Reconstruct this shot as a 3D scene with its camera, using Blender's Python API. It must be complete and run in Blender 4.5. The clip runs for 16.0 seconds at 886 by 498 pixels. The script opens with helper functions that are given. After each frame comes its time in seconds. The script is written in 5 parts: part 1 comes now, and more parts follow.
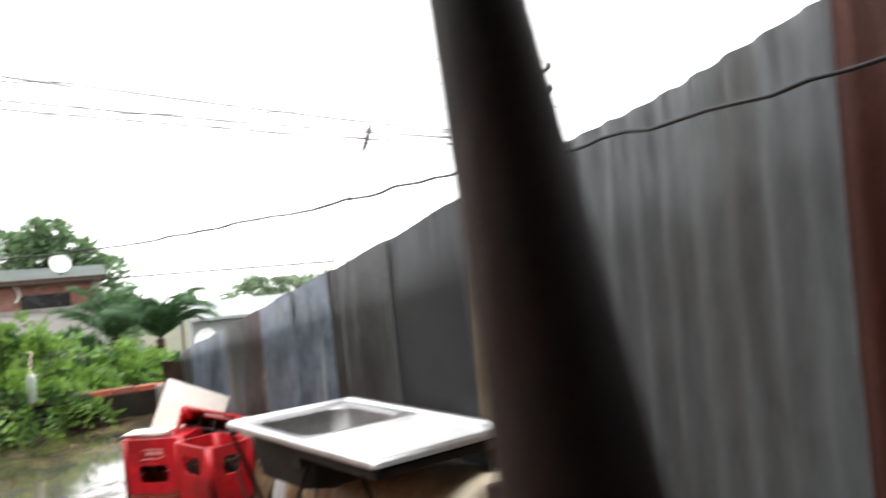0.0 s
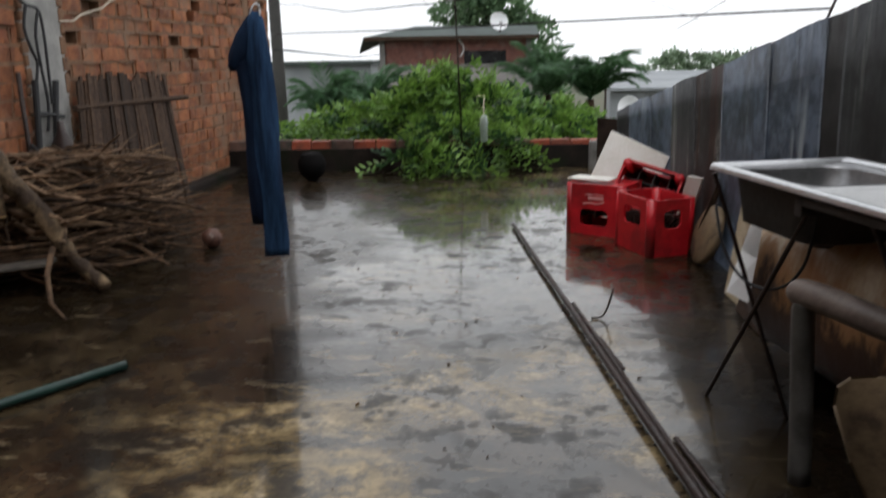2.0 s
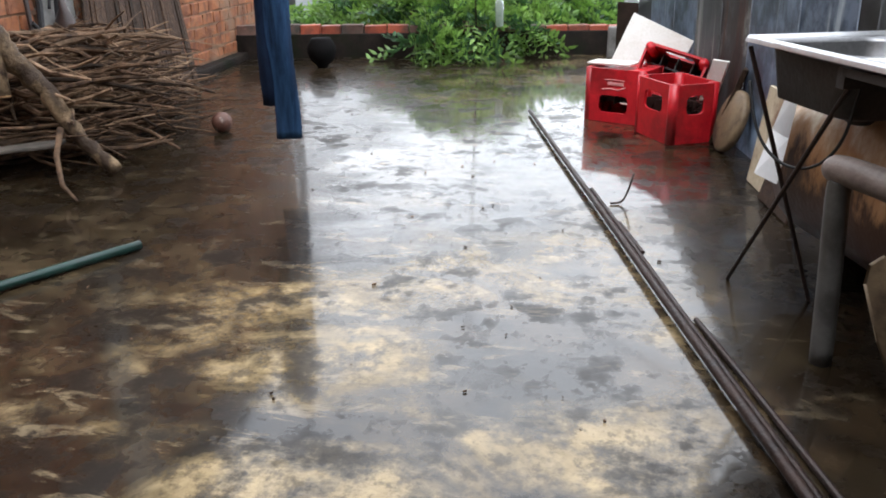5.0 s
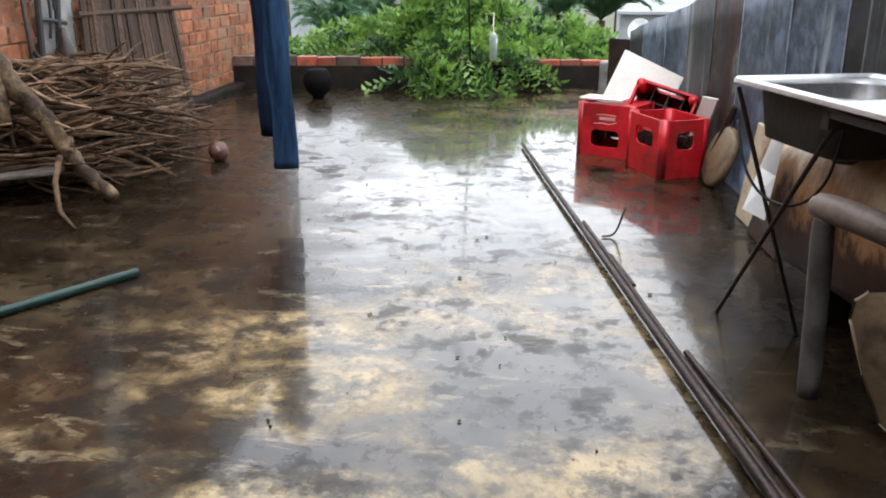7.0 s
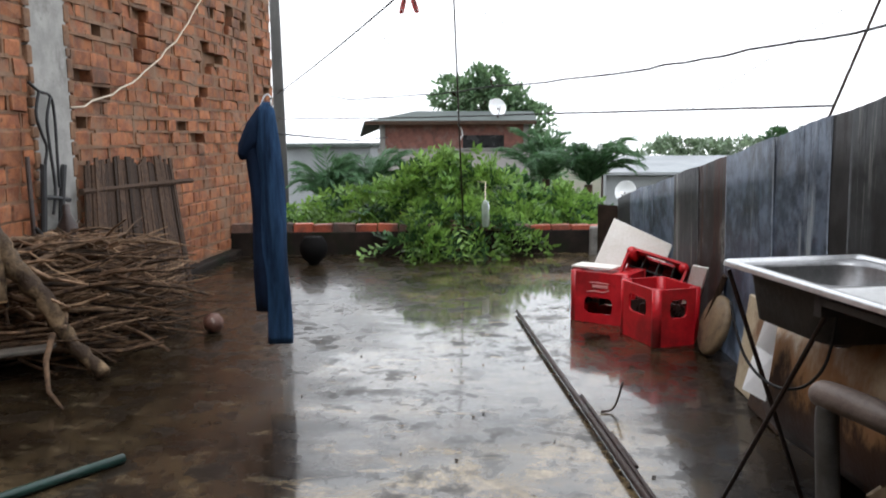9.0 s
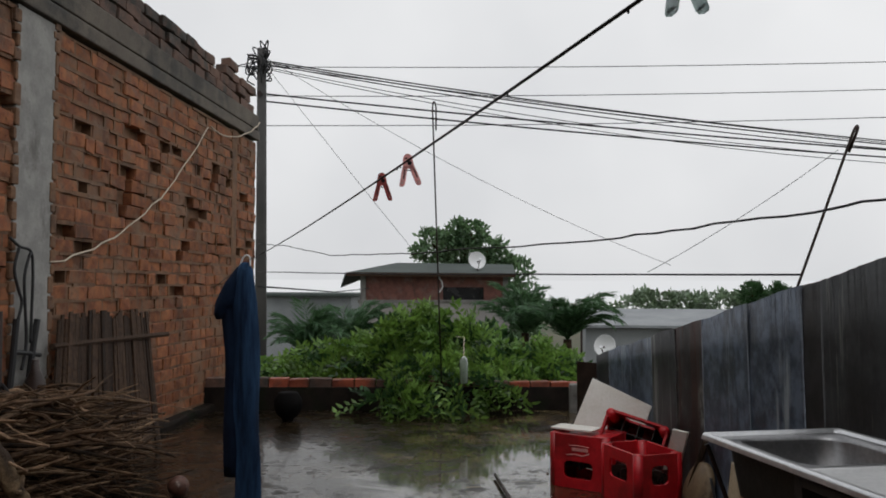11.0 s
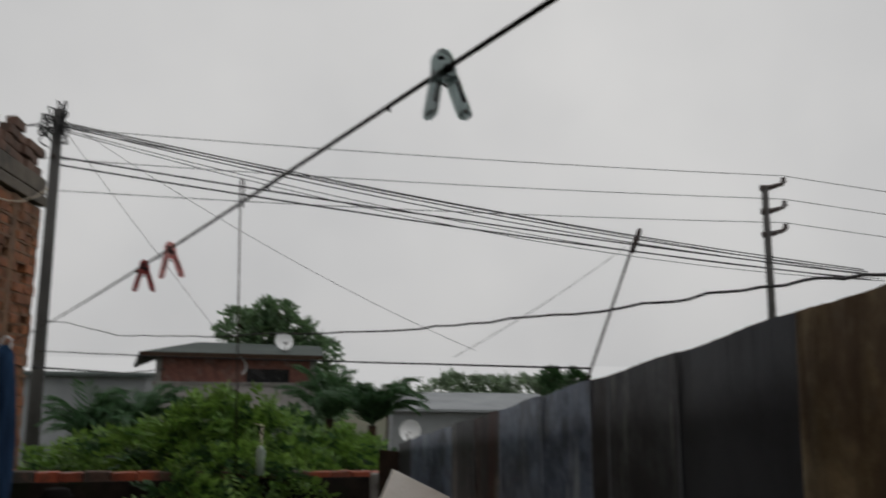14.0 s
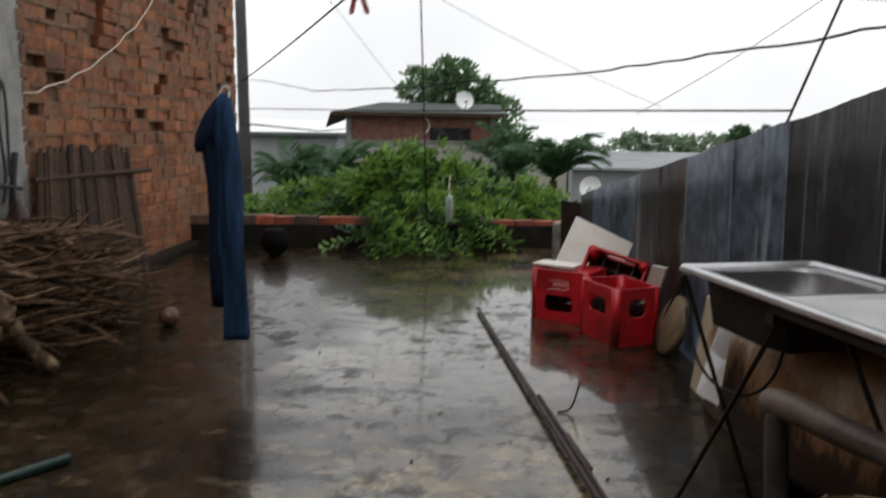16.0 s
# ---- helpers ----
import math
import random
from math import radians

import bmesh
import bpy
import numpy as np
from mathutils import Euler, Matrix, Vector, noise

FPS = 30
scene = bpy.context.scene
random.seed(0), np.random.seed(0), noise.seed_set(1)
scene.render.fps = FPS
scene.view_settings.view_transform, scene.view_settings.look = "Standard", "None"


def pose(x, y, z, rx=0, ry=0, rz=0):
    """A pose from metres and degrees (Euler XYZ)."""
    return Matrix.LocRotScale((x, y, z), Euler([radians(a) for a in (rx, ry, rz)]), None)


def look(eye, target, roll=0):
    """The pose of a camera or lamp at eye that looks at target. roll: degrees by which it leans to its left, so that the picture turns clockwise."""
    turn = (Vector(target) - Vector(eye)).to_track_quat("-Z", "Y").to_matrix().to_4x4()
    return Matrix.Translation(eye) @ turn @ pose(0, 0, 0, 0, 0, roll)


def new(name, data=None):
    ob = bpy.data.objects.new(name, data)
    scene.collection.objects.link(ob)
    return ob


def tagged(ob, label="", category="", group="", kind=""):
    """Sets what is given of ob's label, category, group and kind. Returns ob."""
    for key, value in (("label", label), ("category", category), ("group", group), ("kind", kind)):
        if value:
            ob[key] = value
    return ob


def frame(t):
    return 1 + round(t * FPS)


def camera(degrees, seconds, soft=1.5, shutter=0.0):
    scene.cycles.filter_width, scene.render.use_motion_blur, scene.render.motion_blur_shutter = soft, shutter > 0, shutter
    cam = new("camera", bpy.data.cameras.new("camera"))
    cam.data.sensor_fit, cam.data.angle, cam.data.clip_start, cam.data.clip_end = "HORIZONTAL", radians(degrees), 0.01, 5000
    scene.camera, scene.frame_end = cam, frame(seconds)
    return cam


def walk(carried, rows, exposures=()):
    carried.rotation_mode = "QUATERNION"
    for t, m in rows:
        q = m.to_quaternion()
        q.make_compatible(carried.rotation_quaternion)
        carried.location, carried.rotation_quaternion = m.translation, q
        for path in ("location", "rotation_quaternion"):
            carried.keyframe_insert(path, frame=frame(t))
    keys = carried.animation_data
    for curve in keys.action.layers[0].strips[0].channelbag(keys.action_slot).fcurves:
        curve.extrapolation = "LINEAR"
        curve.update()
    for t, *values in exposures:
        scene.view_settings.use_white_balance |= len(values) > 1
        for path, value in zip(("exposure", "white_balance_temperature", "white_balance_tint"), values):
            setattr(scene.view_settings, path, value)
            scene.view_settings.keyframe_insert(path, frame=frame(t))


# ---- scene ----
cam = camera(58.1, 16.0, soft=1.8, shutter=0.5)
PATH = [
    (0, (0.328, 0.465, 1.266), (1.001, 2.349, 1.286), -4.9),
    (0.3, (0.266, 0.491, 1.241), (0.776, 2.424, 1.212), -4.6),
    (0.5, (0.239, 0.499, 1.236), (0.645, 2.455, 1.174), -4.9),
    (0.6, (0.218, 0.506, 1.236), (0.556, 2.476, 1.157), -5.1),
    (1, (0.193, 0.502, 1.2), (0.244, 2.493, 1.015), -2.8),
    (1.5, (0.168, 0.522, 1.157), (0.022, 2.486, 0.808), -2.4),
    (2, (0.087, 0.59, 1.142), (-0.236, 2.505, 0.665), -1.1),
    (2.5, (0.06, 0.661, 1.106), (-0.278, 2.525, 0.465), -1.2),
    (3, (0.051, 0.672, 1.1), (-0.282, 2.533, 0.448), -0.6),
    (3.5, (0.048, 0.663, 1.098), (-0.279, 2.525, 0.445), -0.6),
    (4, (0.038, 0.652, 1.082), (-0.31, 2.501, 0.401), -0.4),
    (4.2, (0.053, 0.656, 1.072), (-0.301, 2.493, 0.364), -0.8),
    (6.3, (0.039, 0.566, 1.076), (-0.272, 2.402, 0.346), -0.6),
    (6.5, (0.044, 0.582, 1.083), (-0.276, 2.431, 0.388), -0.4),
    (7, (0.041, 0.585, 1.093), (-0.276, 2.448, 0.438), 0.0),
    (7.5, (0.036, 0.587, 1.109), (-0.252, 2.481, 0.533), 0.7),
    (8, (0.038, 0.617, 1.14), (-0.287, 2.536, 0.677), 0.2),
    (8.5, (0.032, 0.607, 1.166), (-0.31, 2.544, 0.803), -0.6),
    (9, (0.033, 0.614, 1.18), (-0.283, 2.568, 0.899), -0.5),
    (9.5, (0.035, 0.626, 1.201), (-0.267, 2.594, 1.006), -0.3),
    (10, (0.042, 0.63, 1.228), (-0.228, 2.611, 1.197), -0.0),
    (10.2, (0.04, 0.617, 1.238), (-0.218, 2.6, 1.269), -0.0),
    (12.3, (0.07, 0.682, 1.241), (-0.224, 2.654, 1.393), 0.5),
    (12.5, (0.065, 0.705, 1.252), (-0.17, 2.681, 1.451), 1.5),
    (13, (0.069, 0.698, 1.273), (-0.106, 2.664, 1.593), -0.2),
    (13.5, (0.074, 0.709, 1.281), (-0.023, 2.678, 1.618), 0.5),
    (14, (0.096, 0.716, 1.277), (0.29, 2.684, 1.574), 1.0),
    (14.5, (0.105, 0.709, 1.273), (0.439, 2.673, 1.449), 3.1),
    (15, (0.104, 0.697, 1.263), (0.406, 2.673, 1.336), 3.1),
    (15.5, (0.083, 0.687, 1.237), (0.052, 2.682, 1.108), 1.0),
    (16, (0.058, 0.653, 1.204), (-0.174, 2.616, 0.902), 0.7),
]
EXPOSURES = [(0.0, 1.65, 6500, 10), (0.5, 0.55, 6500, 10), (1.0, -0.1, 6500, 10), (1.5, 0.0, 6450, 10), (2.0, 0.3, 6250, 10), (2.5, 0.62, 6000, 10), (3.0, 0.93, 5950, 10), (3.5, 1.2, 5950, 10),
             (6.5, 1.55, 6000, 10), (7.5, 1.58, 6050, 10), (8.0, 1.48, 6050, 10), (9.0, 0.98, 6100, 10), (9.5, 0.72, 6150, 10), (10.0, 0.12, 6300, 10), (12.5, -0.62, 6400, 10), (13.5, -0.83, 6500, 10),
             (15.0, -0.84, 6500, 10), (15.5, -0.32, 6450, 10), (16.0, 0.05, 6400, 10)]
walk(cam, [(t, look(eye, target, roll)) for t, eye, target, roll in PATH], EXPOSURES)

# ---- overcast daylight ----
world = bpy.data.worlds.new("overcast_sky")
scene.world = world
world.use_nodes = True
wn, wl = world.node_tree.nodes, world.node_tree.links
background = wn["Background"]
sky = wn.new("ShaderNodeTexSky")
sky.sky_type, sky.sun_disc = "NISHITA", False
sky.sun_elevation, sky.sun_rotation = radians(55), radians(150)
sky.air_density, sky.dust_density = 1.0, 6.0
grey = wn.new("ShaderNodeHueSaturation")
grey.inputs["Saturation"].default_value = 0.15
grey.inputs["Value"].default_value = 0.10
cloud = wn.new("ShaderNodeTexNoise")
cloud.inputs["Scale"].default_value, cloud.inputs["Detail"].default_value = 1.3, 5.0
cramp = wn.new("ShaderNodeValToRGB")
cramp.color_ramp.elements[0].position, cramp.color_ramp.elements[0].color = 0.3, (0.84, 0.85, 0.87, 1)
cramp.color_ramp.elements[1].position, cramp.color_ramp.elements[1].color = 0.75, (1.34, 1.33, 1.31, 1)
cover = wn.new("ShaderNodeMix")
cover.data_type = "RGBA"
cover.inputs[0].default_value = 0.85
wl.new(sky.outputs[0], grey.inputs["Color"])
wl.new(grey.outputs[0], cover.inputs[6])
wl.new(cloud.outputs["Fac"], cramp.inputs[0])
wl.new(cramp.outputs[0], cover.inputs[7])
wl.new(cover.outputs[2], background.inputs["Color"])
background.inputs["Strength"].default_value = 1.0
sun = new("sun", bpy.data.lights.new("sun", "SUN"))
sun.data.energy, sun.data.angle, sun.data.color = 0.5, radians(25), (1.0, 0.97, 0.93)
sun.matrix_world = look((0, 0, 20), (2, 6, 0))


# ---- materials ----
def surface(name, a, b, size=3.0, rough=(0.6, 0.8), bump=0.2, metal=0.0, spots=None, spot_size=1.0, spot_at=(0.5, 0.62),
            stretch=(1, 1, 1), fine=60.0, random_tone=0.0, coat=0.0, depth=0.01, drips=None, spec=0.5):
    """Two tones in a noise, patches of a third with edges of their own, fine grain and relief."""
    m = bpy.data.materials.new(name)
    m.use_nodes = True
    n, l = m.node_tree.nodes, m.node_tree.links
    p = n["Principled BSDF"]
    tc, mp = n.new("ShaderNodeTexCoord"), n.new("ShaderNodeMapping")
    mp.inputs["Scale"].default_value = stretch
    l.new(tc.outputs["Object"], mp.inputs["Vector"])
    big, small = n.new("ShaderNodeTexNoise"), n.new("ShaderNodeTexNoise")
    for t, sc, de in ((big, size, 5), (small, fine, 3)):
        t.inputs["Scale"].default_value, t.inputs["Detail"].default_value, t.inputs["Roughness"].default_value = sc, de, 0.65
        l.new(mp.outputs[0], t.inputs["Vector"])
    r = n.new("ShaderNodeValToRGB")
    r.color_ramp.elements[0].position, r.color_ramp.elements[0].color = 0.35, (*a, 1)
    r.color_ramp.elements[1].position, r.color_ramp.elements[1].color = 0.65, (*b, 1)
    l.new(big.outputs["Fac"], r.inputs[0])
    col = r.outputs[0]
    if spots:
        sp, sr, mx = n.new("ShaderNodeTexNoise"), n.new("ShaderNodeMapRange"), n.new("ShaderNodeMix")
        sp.inputs["Scale"].default_value, sp.inputs["Detail"].default_value = spot_size, 6
        sp.inputs["Roughness"].default_value = 0.6
        l.new(mp.outputs[0], sp.inputs["Vector"])
        sr.inputs[1].default_value, sr.inputs[2].default_value = spot_at
        l.new(sp.outputs["Fac"], sr.inputs[0])
        mx.data_type = "RGBA"
        l.new(sr.outputs[0], mx.inputs[0])
        l.new(col, mx.inputs[6])
        mx.inputs[7].default_value = (*spots, 1)
        col = mx.outputs[2]
    if drips:
        dm, dn, dr, dx = n.new("ShaderNodeMapping"), n.new("ShaderNodeTexNoise"), n.new("ShaderNodeMapRange"), n.new("ShaderNodeMix")
        dm.inputs["Scale"].default_value = (6, 6, 1.3)
        l.new(tc.outputs["Object"], dm.inputs["Vector"])
        l.new(dm.outputs[0], dn.inputs["Vector"])
        dn.inputs["Scale"].default_value, dn.inputs["Detail"].default_value, dn.inputs["Roughness"].default_value = 1.6, 5, 0.65
        dr.inputs[1].default_value, dr.inputs[2].default_value, dr.inputs[4].default_value = 0.50, 0.68, 0.8
        l.new(dn.outputs["Fac"], dr.inputs[0])
        dx.data_type = "RGBA"
        l.new(dr.outputs[0], dx.inputs[0])
        l.new(col, dx.inputs[6])
        dx.inputs[7].default_value = (*drips, 1)
        col = dx.outputs[2]
    grain = n.new("ShaderNodeMix")
    grain.data_type, grain.blend_type = "RGBA", "OVERLAY"
    grain.inputs[0].default_value = 0.35
    l.new(col, grain.inputs[6])
    l.new(small.outputs["Fac"], grain.inputs[7])
    col = grain.outputs[2]
    if random_tone:
        oi, geo, add, hs, mr = (n.new("ShaderNodeObjectInfo"), n.new("ShaderNodeNewGeometry"), n.new("ShaderNodeMath"),
                                n.new("ShaderNodeHueSaturation"), n.new("ShaderNodeMapRange"))
        l.new(oi.outputs["Random"], add.inputs[0])
        l.new(geo.outputs["Random Per Island"], add.inputs[1])
        fr = n.new("ShaderNodeMath")
        fr.operation = "FRACT"
        l.new(add.outputs[0], fr.inputs[0])
        mr.inputs[3].default_value, mr.inputs[4].default_value = 1 - random_tone, 1 + random_tone
        l.new(fr.outputs[0], mr.inputs[0])
        l.new(mr.outputs[0], hs.inputs["Value"])
        l.new(col, hs.inputs["Color"])
        col = hs.outputs[0]
    l.new(col, p.inputs["Base Color"])
    rr = n.new("ShaderNodeMapRange")
    rr.inputs[1].default_value, rr.inputs[2].default_value = 0.35, 0.65
    rr.inputs[3].default_value, rr.inputs[4].default_value = rough
    l.new(big.outputs["Fac"], rr.inputs[0])
    l.new(rr.outputs[0], p.inputs["Roughness"])
    p.inputs["Metallic"].default_value = metal
    p.inputs["Specular IOR Level"].default_value = spec
    p.inputs["Coat Weight"].default_value = coat
    p.inputs["Coat Roughness"].default_value = 0.15
    if bump:
        bp = n.new("ShaderNodeBump")
        bp.inputs["Strength"].default_value, bp.inputs["Distance"].default_value = bump, depth
        l.new(small.outputs["Fac"], bp.inputs["Height"])
        l.new(bp.outputs[0], p.inputs["Normal"])
    return m


def weathered(name, a, b, grain=14.0, smear=None, smear_at=(0.5, 0.64), smear_most=0.75, grime=None, grime_at=(0.5, 0.66), pits=0.6, tone=0.0, rough=(0.65, 0.9),
              streak=None, streak_at=(0.5, 0.66), streak_most=0.7, metal=0.0, spec=0.4, bump=0.6, depth=0.006, streak_size=(9, 9, 0.6)):
    """A weathered surface whose stains run on from piece to piece: grain, smears, grime, vertical streaks and dark pits."""
    m = bpy.data.materials.new(name)
    m.use_nodes = True
    n, l = m.node_tree.nodes, m.node_tree.links
    p = n["Principled BSDF"]
    geo = n.new("ShaderNodeNewGeometry")

    def noisy(scale, detail=6, stretch=None, rough_n=0.62):
        t, v = n.new("ShaderNodeTexNoise"), geo.outputs["Position"]
        t.inputs["Scale"].default_value, t.inputs["Detail"].default_value, t.inputs["Roughness"].default_value = scale, detail, rough_n
        if stretch:
            mp = n.new("ShaderNodeMapping")
            mp.inputs["Scale"].default_value = stretch
            l.new(v, mp.inputs["Vector"])
            v = mp.outputs[0]
        l.new(v, t.inputs["Vector"])
        return t.outputs["Fac"]

    def over(col, f, lo, hi, most, colour):
        r, x = n.new("ShaderNodeMapRange"), n.new("ShaderNodeMix")
        r.interpolation_type = "SMOOTHSTEP"
        for k, v in enumerate((lo, hi, 0.0, most)):
            r.inputs[k + 1].default_value = v
        l.new(f, r.inputs[0])
        x.data_type = "RGBA"
        l.new(r.outputs[0], x.inputs[0])
        if isinstance(col, tuple):
            x.inputs[6].default_value = (*col, 1)
        else:
            l.new(col, x.inputs[6])
        x.inputs[7].default_value = (*colour, 1)
        return x.outputs[2]

    g = noisy(grain)
    col = over(a, g, 0.35, 0.65, 1.0, b)
    if tone:
        oi, add, fr, mr, hs = (n.new("ShaderNodeObjectInfo"), n.new("ShaderNodeMath"), n.new("ShaderNodeMath"), n.new("ShaderNodeMapRange"), n.new("ShaderNodeHueSaturation"))
        fr.operation = "FRACT"
        l.new(oi.outputs["Random"], add.inputs[0])
        l.new(geo.outputs["Random Per Island"], add.inputs[1])
        l.new(add.outputs[0], fr.inputs[0])
        l.new(fr.outputs[0], mr.inputs[0])
        mr.inputs[3].default_value, mr.inputs[4].default_value = 1 - tone, 1 + tone
        l.new(mr.outputs[0], hs.inputs["Value"])
        l.new(col, hs.inputs["Color"])
        col = hs.outputs[0]
    if smear:
        col = over(col, noisy(3.4, 9, None, 0.68), *smear_at, smear_most, smear)
    if streak:
        col = over(col, noisy(1.0, 7, streak_size, 0.68), *streak_at, streak_most, streak)
    if grime:
        col = over(col, noisy(1.7, 8, (1.6, 1.6, 0.8), 0.66), *grime_at, 0.75, grime)
    if pits:
        col = over(col, noisy(24, 5), 0.58, 0.70, pits, tuple(c * 0.18 for c in a))
    l.new(col, p.inputs["Base Color"])
    rr = n.new("ShaderNodeMapRange")
    rr.inputs[1].default_value, rr.inputs[2].default_value, rr.inputs[3].default_value, rr.inputs[4].default_value = 0.35, 0.65, *rough
    l.new(g, rr.inputs[0])
    l.new(rr.outputs[0], p.inputs["Roughness"])
    p.inputs["Metallic"].default_value, p.inputs["Specular IOR Level"].default_value = metal, spec
    bp = n.new("ShaderNodeBump")
    bp.inputs["Strength"].default_value, bp.inputs["Distance"].default_value = bump, depth
    l.new(noisy(42, 6), bp.inputs["Height"])
    l.new(bp.outputs[0], p.inputs["Normal"])
    return m


def leafy(name, a, b):
    m = surface(name, a, b, 1.5, (0.35, 0.5), 0, random_tone=0.75)
    n, l = m.node_tree.nodes, m.node_tree.links
    p, out = n["Principled BSDF"], n["Material Output"]
    tr, mx = n.new("ShaderNodeBsdfTranslucent"), n.new("ShaderNodeMixShader")
    tr.inputs["Color"].default_value = (b[0] * 1.2, b[1] * 1.3, b[2], 1)
    mx.inputs[0].default_value = 0.3
    l.new(p.outputs[0], mx.inputs[1])
    l.new(tr.outputs[0], mx.inputs[2])
    l.new(mx.outputs[0], out.inputs["Surface"])
    return m


def translucent(m, share):
    p = m.node_tree.nodes["Principled BSDF"]
    p.inputs["Transmission Weight"].default_value = share
    p.inputs["IOR"].default_value = 1.12
    return m


def wet_floor():
    m = bpy.data.materials.new("wet_concrete")
    m.use_nodes = True
    n, l = m.node_tree.nodes, m.node_tree.links
    p = n["Principled BSDF"]
    tc = n.new("ShaderNodeTexCoord")

    def noisy(scale, detail, rough=0.6, stretch=None, bend=0.0):
        t = n.new("ShaderNodeTexNoise")
        t.inputs["Distortion"].default_value = bend
        t.inputs["Scale"].default_value, t.inputs["Detail"].default_value, t.inputs["Roughness"].default_value = scale, detail, rough
        v = tc.outputs["Object"]
        if stretch:
            mp = n.new("ShaderNodeMapping")
            mp.inputs["Scale"].default_value = stretch
            l.new(v, mp.inputs["Vector"])
            v = mp.outputs[0]
        l.new(v, t.inputs["Vector"])
        return t.outputs["Fac"]

    def span(v, lo, hi, a=0.0, b=1.0):
        r = n.new("ShaderNodeMapRange")
        r.interpolation_type = "SMOOTHSTEP"
        for k, x in enumerate((lo, hi, a, b)):
            r.inputs[k + 1].default_value = x
        l.new(v, r.inputs[0])
        return r.outputs[0]

    def mix(f, a, b):
        x = n.new("ShaderNodeMix")
        x.data_type = "RGBA"
        l.new(f, x.inputs[0])
        for k, c in ((6, a), (7, b)):
            if isinstance(c, tuple):
                x.inputs[k].default_value = (*c, 1)
            else:
                l.new(c, x.inputs[k])
        return x.outputs[2]

    def math_node(op, a, b):
        x = n.new("ShaderNodeMath")
        x.operation = op
        for k, c in enumerate((a, b)):
            if isinstance(c, float):
                x.inputs[k].default_value = c
            else:
                l.new(c, x.inputs[k])
        return x.outputs[0]

    sep = n.new("ShaderNodeSeparateXYZ")
    l.new(tc.outputs["Object"], sep.inputs[0])
    algae = noisy(2.3, 12, 0.66)
    soil = noisy(5.5, 10, 0.68)
    pale = noisy(1.7, 12, 0.60, (0.75, 1.25, 1), 0.7)
    tint = noisy(3.1, 8, 0.65, None, 0.5)
    grit = noisy(13, 9, 0.7)
    crumbs = noisy(45, 6, 0.75)
    # slime, wet cement and brown soil
    base = mix(span(algae, 0.43, 0.58), (0.006, 0.004, 0.0024), (0.046, 0.030, 0.016))
    base = mix(span(soil, 0.47, 0.60), base, (0.013, 0.0095, 0.006))
    # worn cement shows in a belt across the terrace where it drains, more thinly beyond
    belt = math_node("MULTIPLY", span(sep.outputs["Y"], 0.9, 2.0), span(sep.outputs["Y"], 4.2, 2.5, 0.22, 1.0))
    belt = math_node("MAXIMUM", belt, span(sep.outputs["Y"], 5.6, 6.8, 0.0, 0.55))
    belt = math_node("MULTIPLY", belt, span(sep.outputs["X"], 0.85, 0.1, 0.12, 1.0))
    # slime and dark reflections, put into the colour by brick wall, crates and sink
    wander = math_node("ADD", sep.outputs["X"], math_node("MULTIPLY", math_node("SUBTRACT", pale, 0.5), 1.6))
    slime_dim = math_node("MULTIPLY", span(wander, -0.75, -1.3), span(sep.outputs["Y"], 2.0, 2.9))
    slime_dim = math_node("MAXIMUM", slime_dim, span(wander, 0.35, 0.75))
    belt = math_node("MULTIPLY", belt, span(slime_dim, 0.0, 1.0, 1.0, 0.45))
    worn = math_node("MULTIPLY", math_node("MULTIPLY", span(pale, 0.42, 0.62), belt), span(soil, 0.60, 0.42, 0.10, 1.0))
    base = mix(worn, base, mix(span(tint, 0.40, 0.62), (0.25, 0.18, 0.085), (0.52, 0.39, 0.21)))
    moss = math_node("MULTIPLY", span(noisy(2.9, 9, 0.6, None, 0.6), 0.54, 0.62), span(sep.outputs["X"], -0.7, -1.3, 0.15, 0.9))
    base = mix(moss, base, (0.009, 0.007, 0.003))
    flecks = math_node("MULTIPLY", span(noisy(6.5, 10, 0.7, (0.6, 1.7, 1), 0.4), 0.55, 0.64), span(sep.outputs["X"], 0.2, -0.8, 0.25, 0.75))
    base = mix(flecks, base, (0.26, 0.20, 0.12))
    base = mix(math_node("MULTIPLY", slime_dim, 0.65), base, (0.010, 0.0065, 0.0035))
    base = mix(span(grit, 0.48, 0.62, 0.0, 0.7), base, (0.016, 0.011, 0.007))
    base = mix(span(crumbs, 0.50, 0.72, 0.0, 0.45), base, (0.014, 0.010, 0.007))
    l.new(base, p.inputs["Base Color"])
    # still water, with raised scabs of dirt that stand out of it
    film = noisy(1.3, 9, 0.62)
    scabs = math_node("MAXIMUM", span(soil, 0.47, 0.62), span(grit, 0.50, 0.65, 0.0, 0.8))
    damp = math_node("MULTIPLY", scabs, span(film, 0.38, 0.60, 0.25, 1.0))
    l.new(span(damp, 0.0, 1.0, 0.2, 0.6), p.inputs["Roughness"])
    p.inputs["Specular IOR Level"].default_value = 0.12
    p.inputs["IOR"].default_value = 1.4
    wet = math_node("MULTIPLY", span(damp, 0.0, 1.0, 1.0, 0.5), span(worn, 0.0, 1.0, 1.0, 0.55))
    l.new(math_node("MULTIPLY", wet, span(slime_dim, 0.0, 1.0, 1.0, 0.38)), p.inputs["Coat Weight"])
    p.inputs["Coat IOR"].default_value = 1.58
    l.new(math_node("ADD", span(film, 0.42, 0.62, 0.02, 0.085), span(damp, 0.2, 1.0, 0.0, 0.16)), p.inputs["Coat Roughness"])
    height = math_node("ADD", math_node("MULTIPLY", grit, 0.7), math_node("MULTIPLY", soil, 1.0))
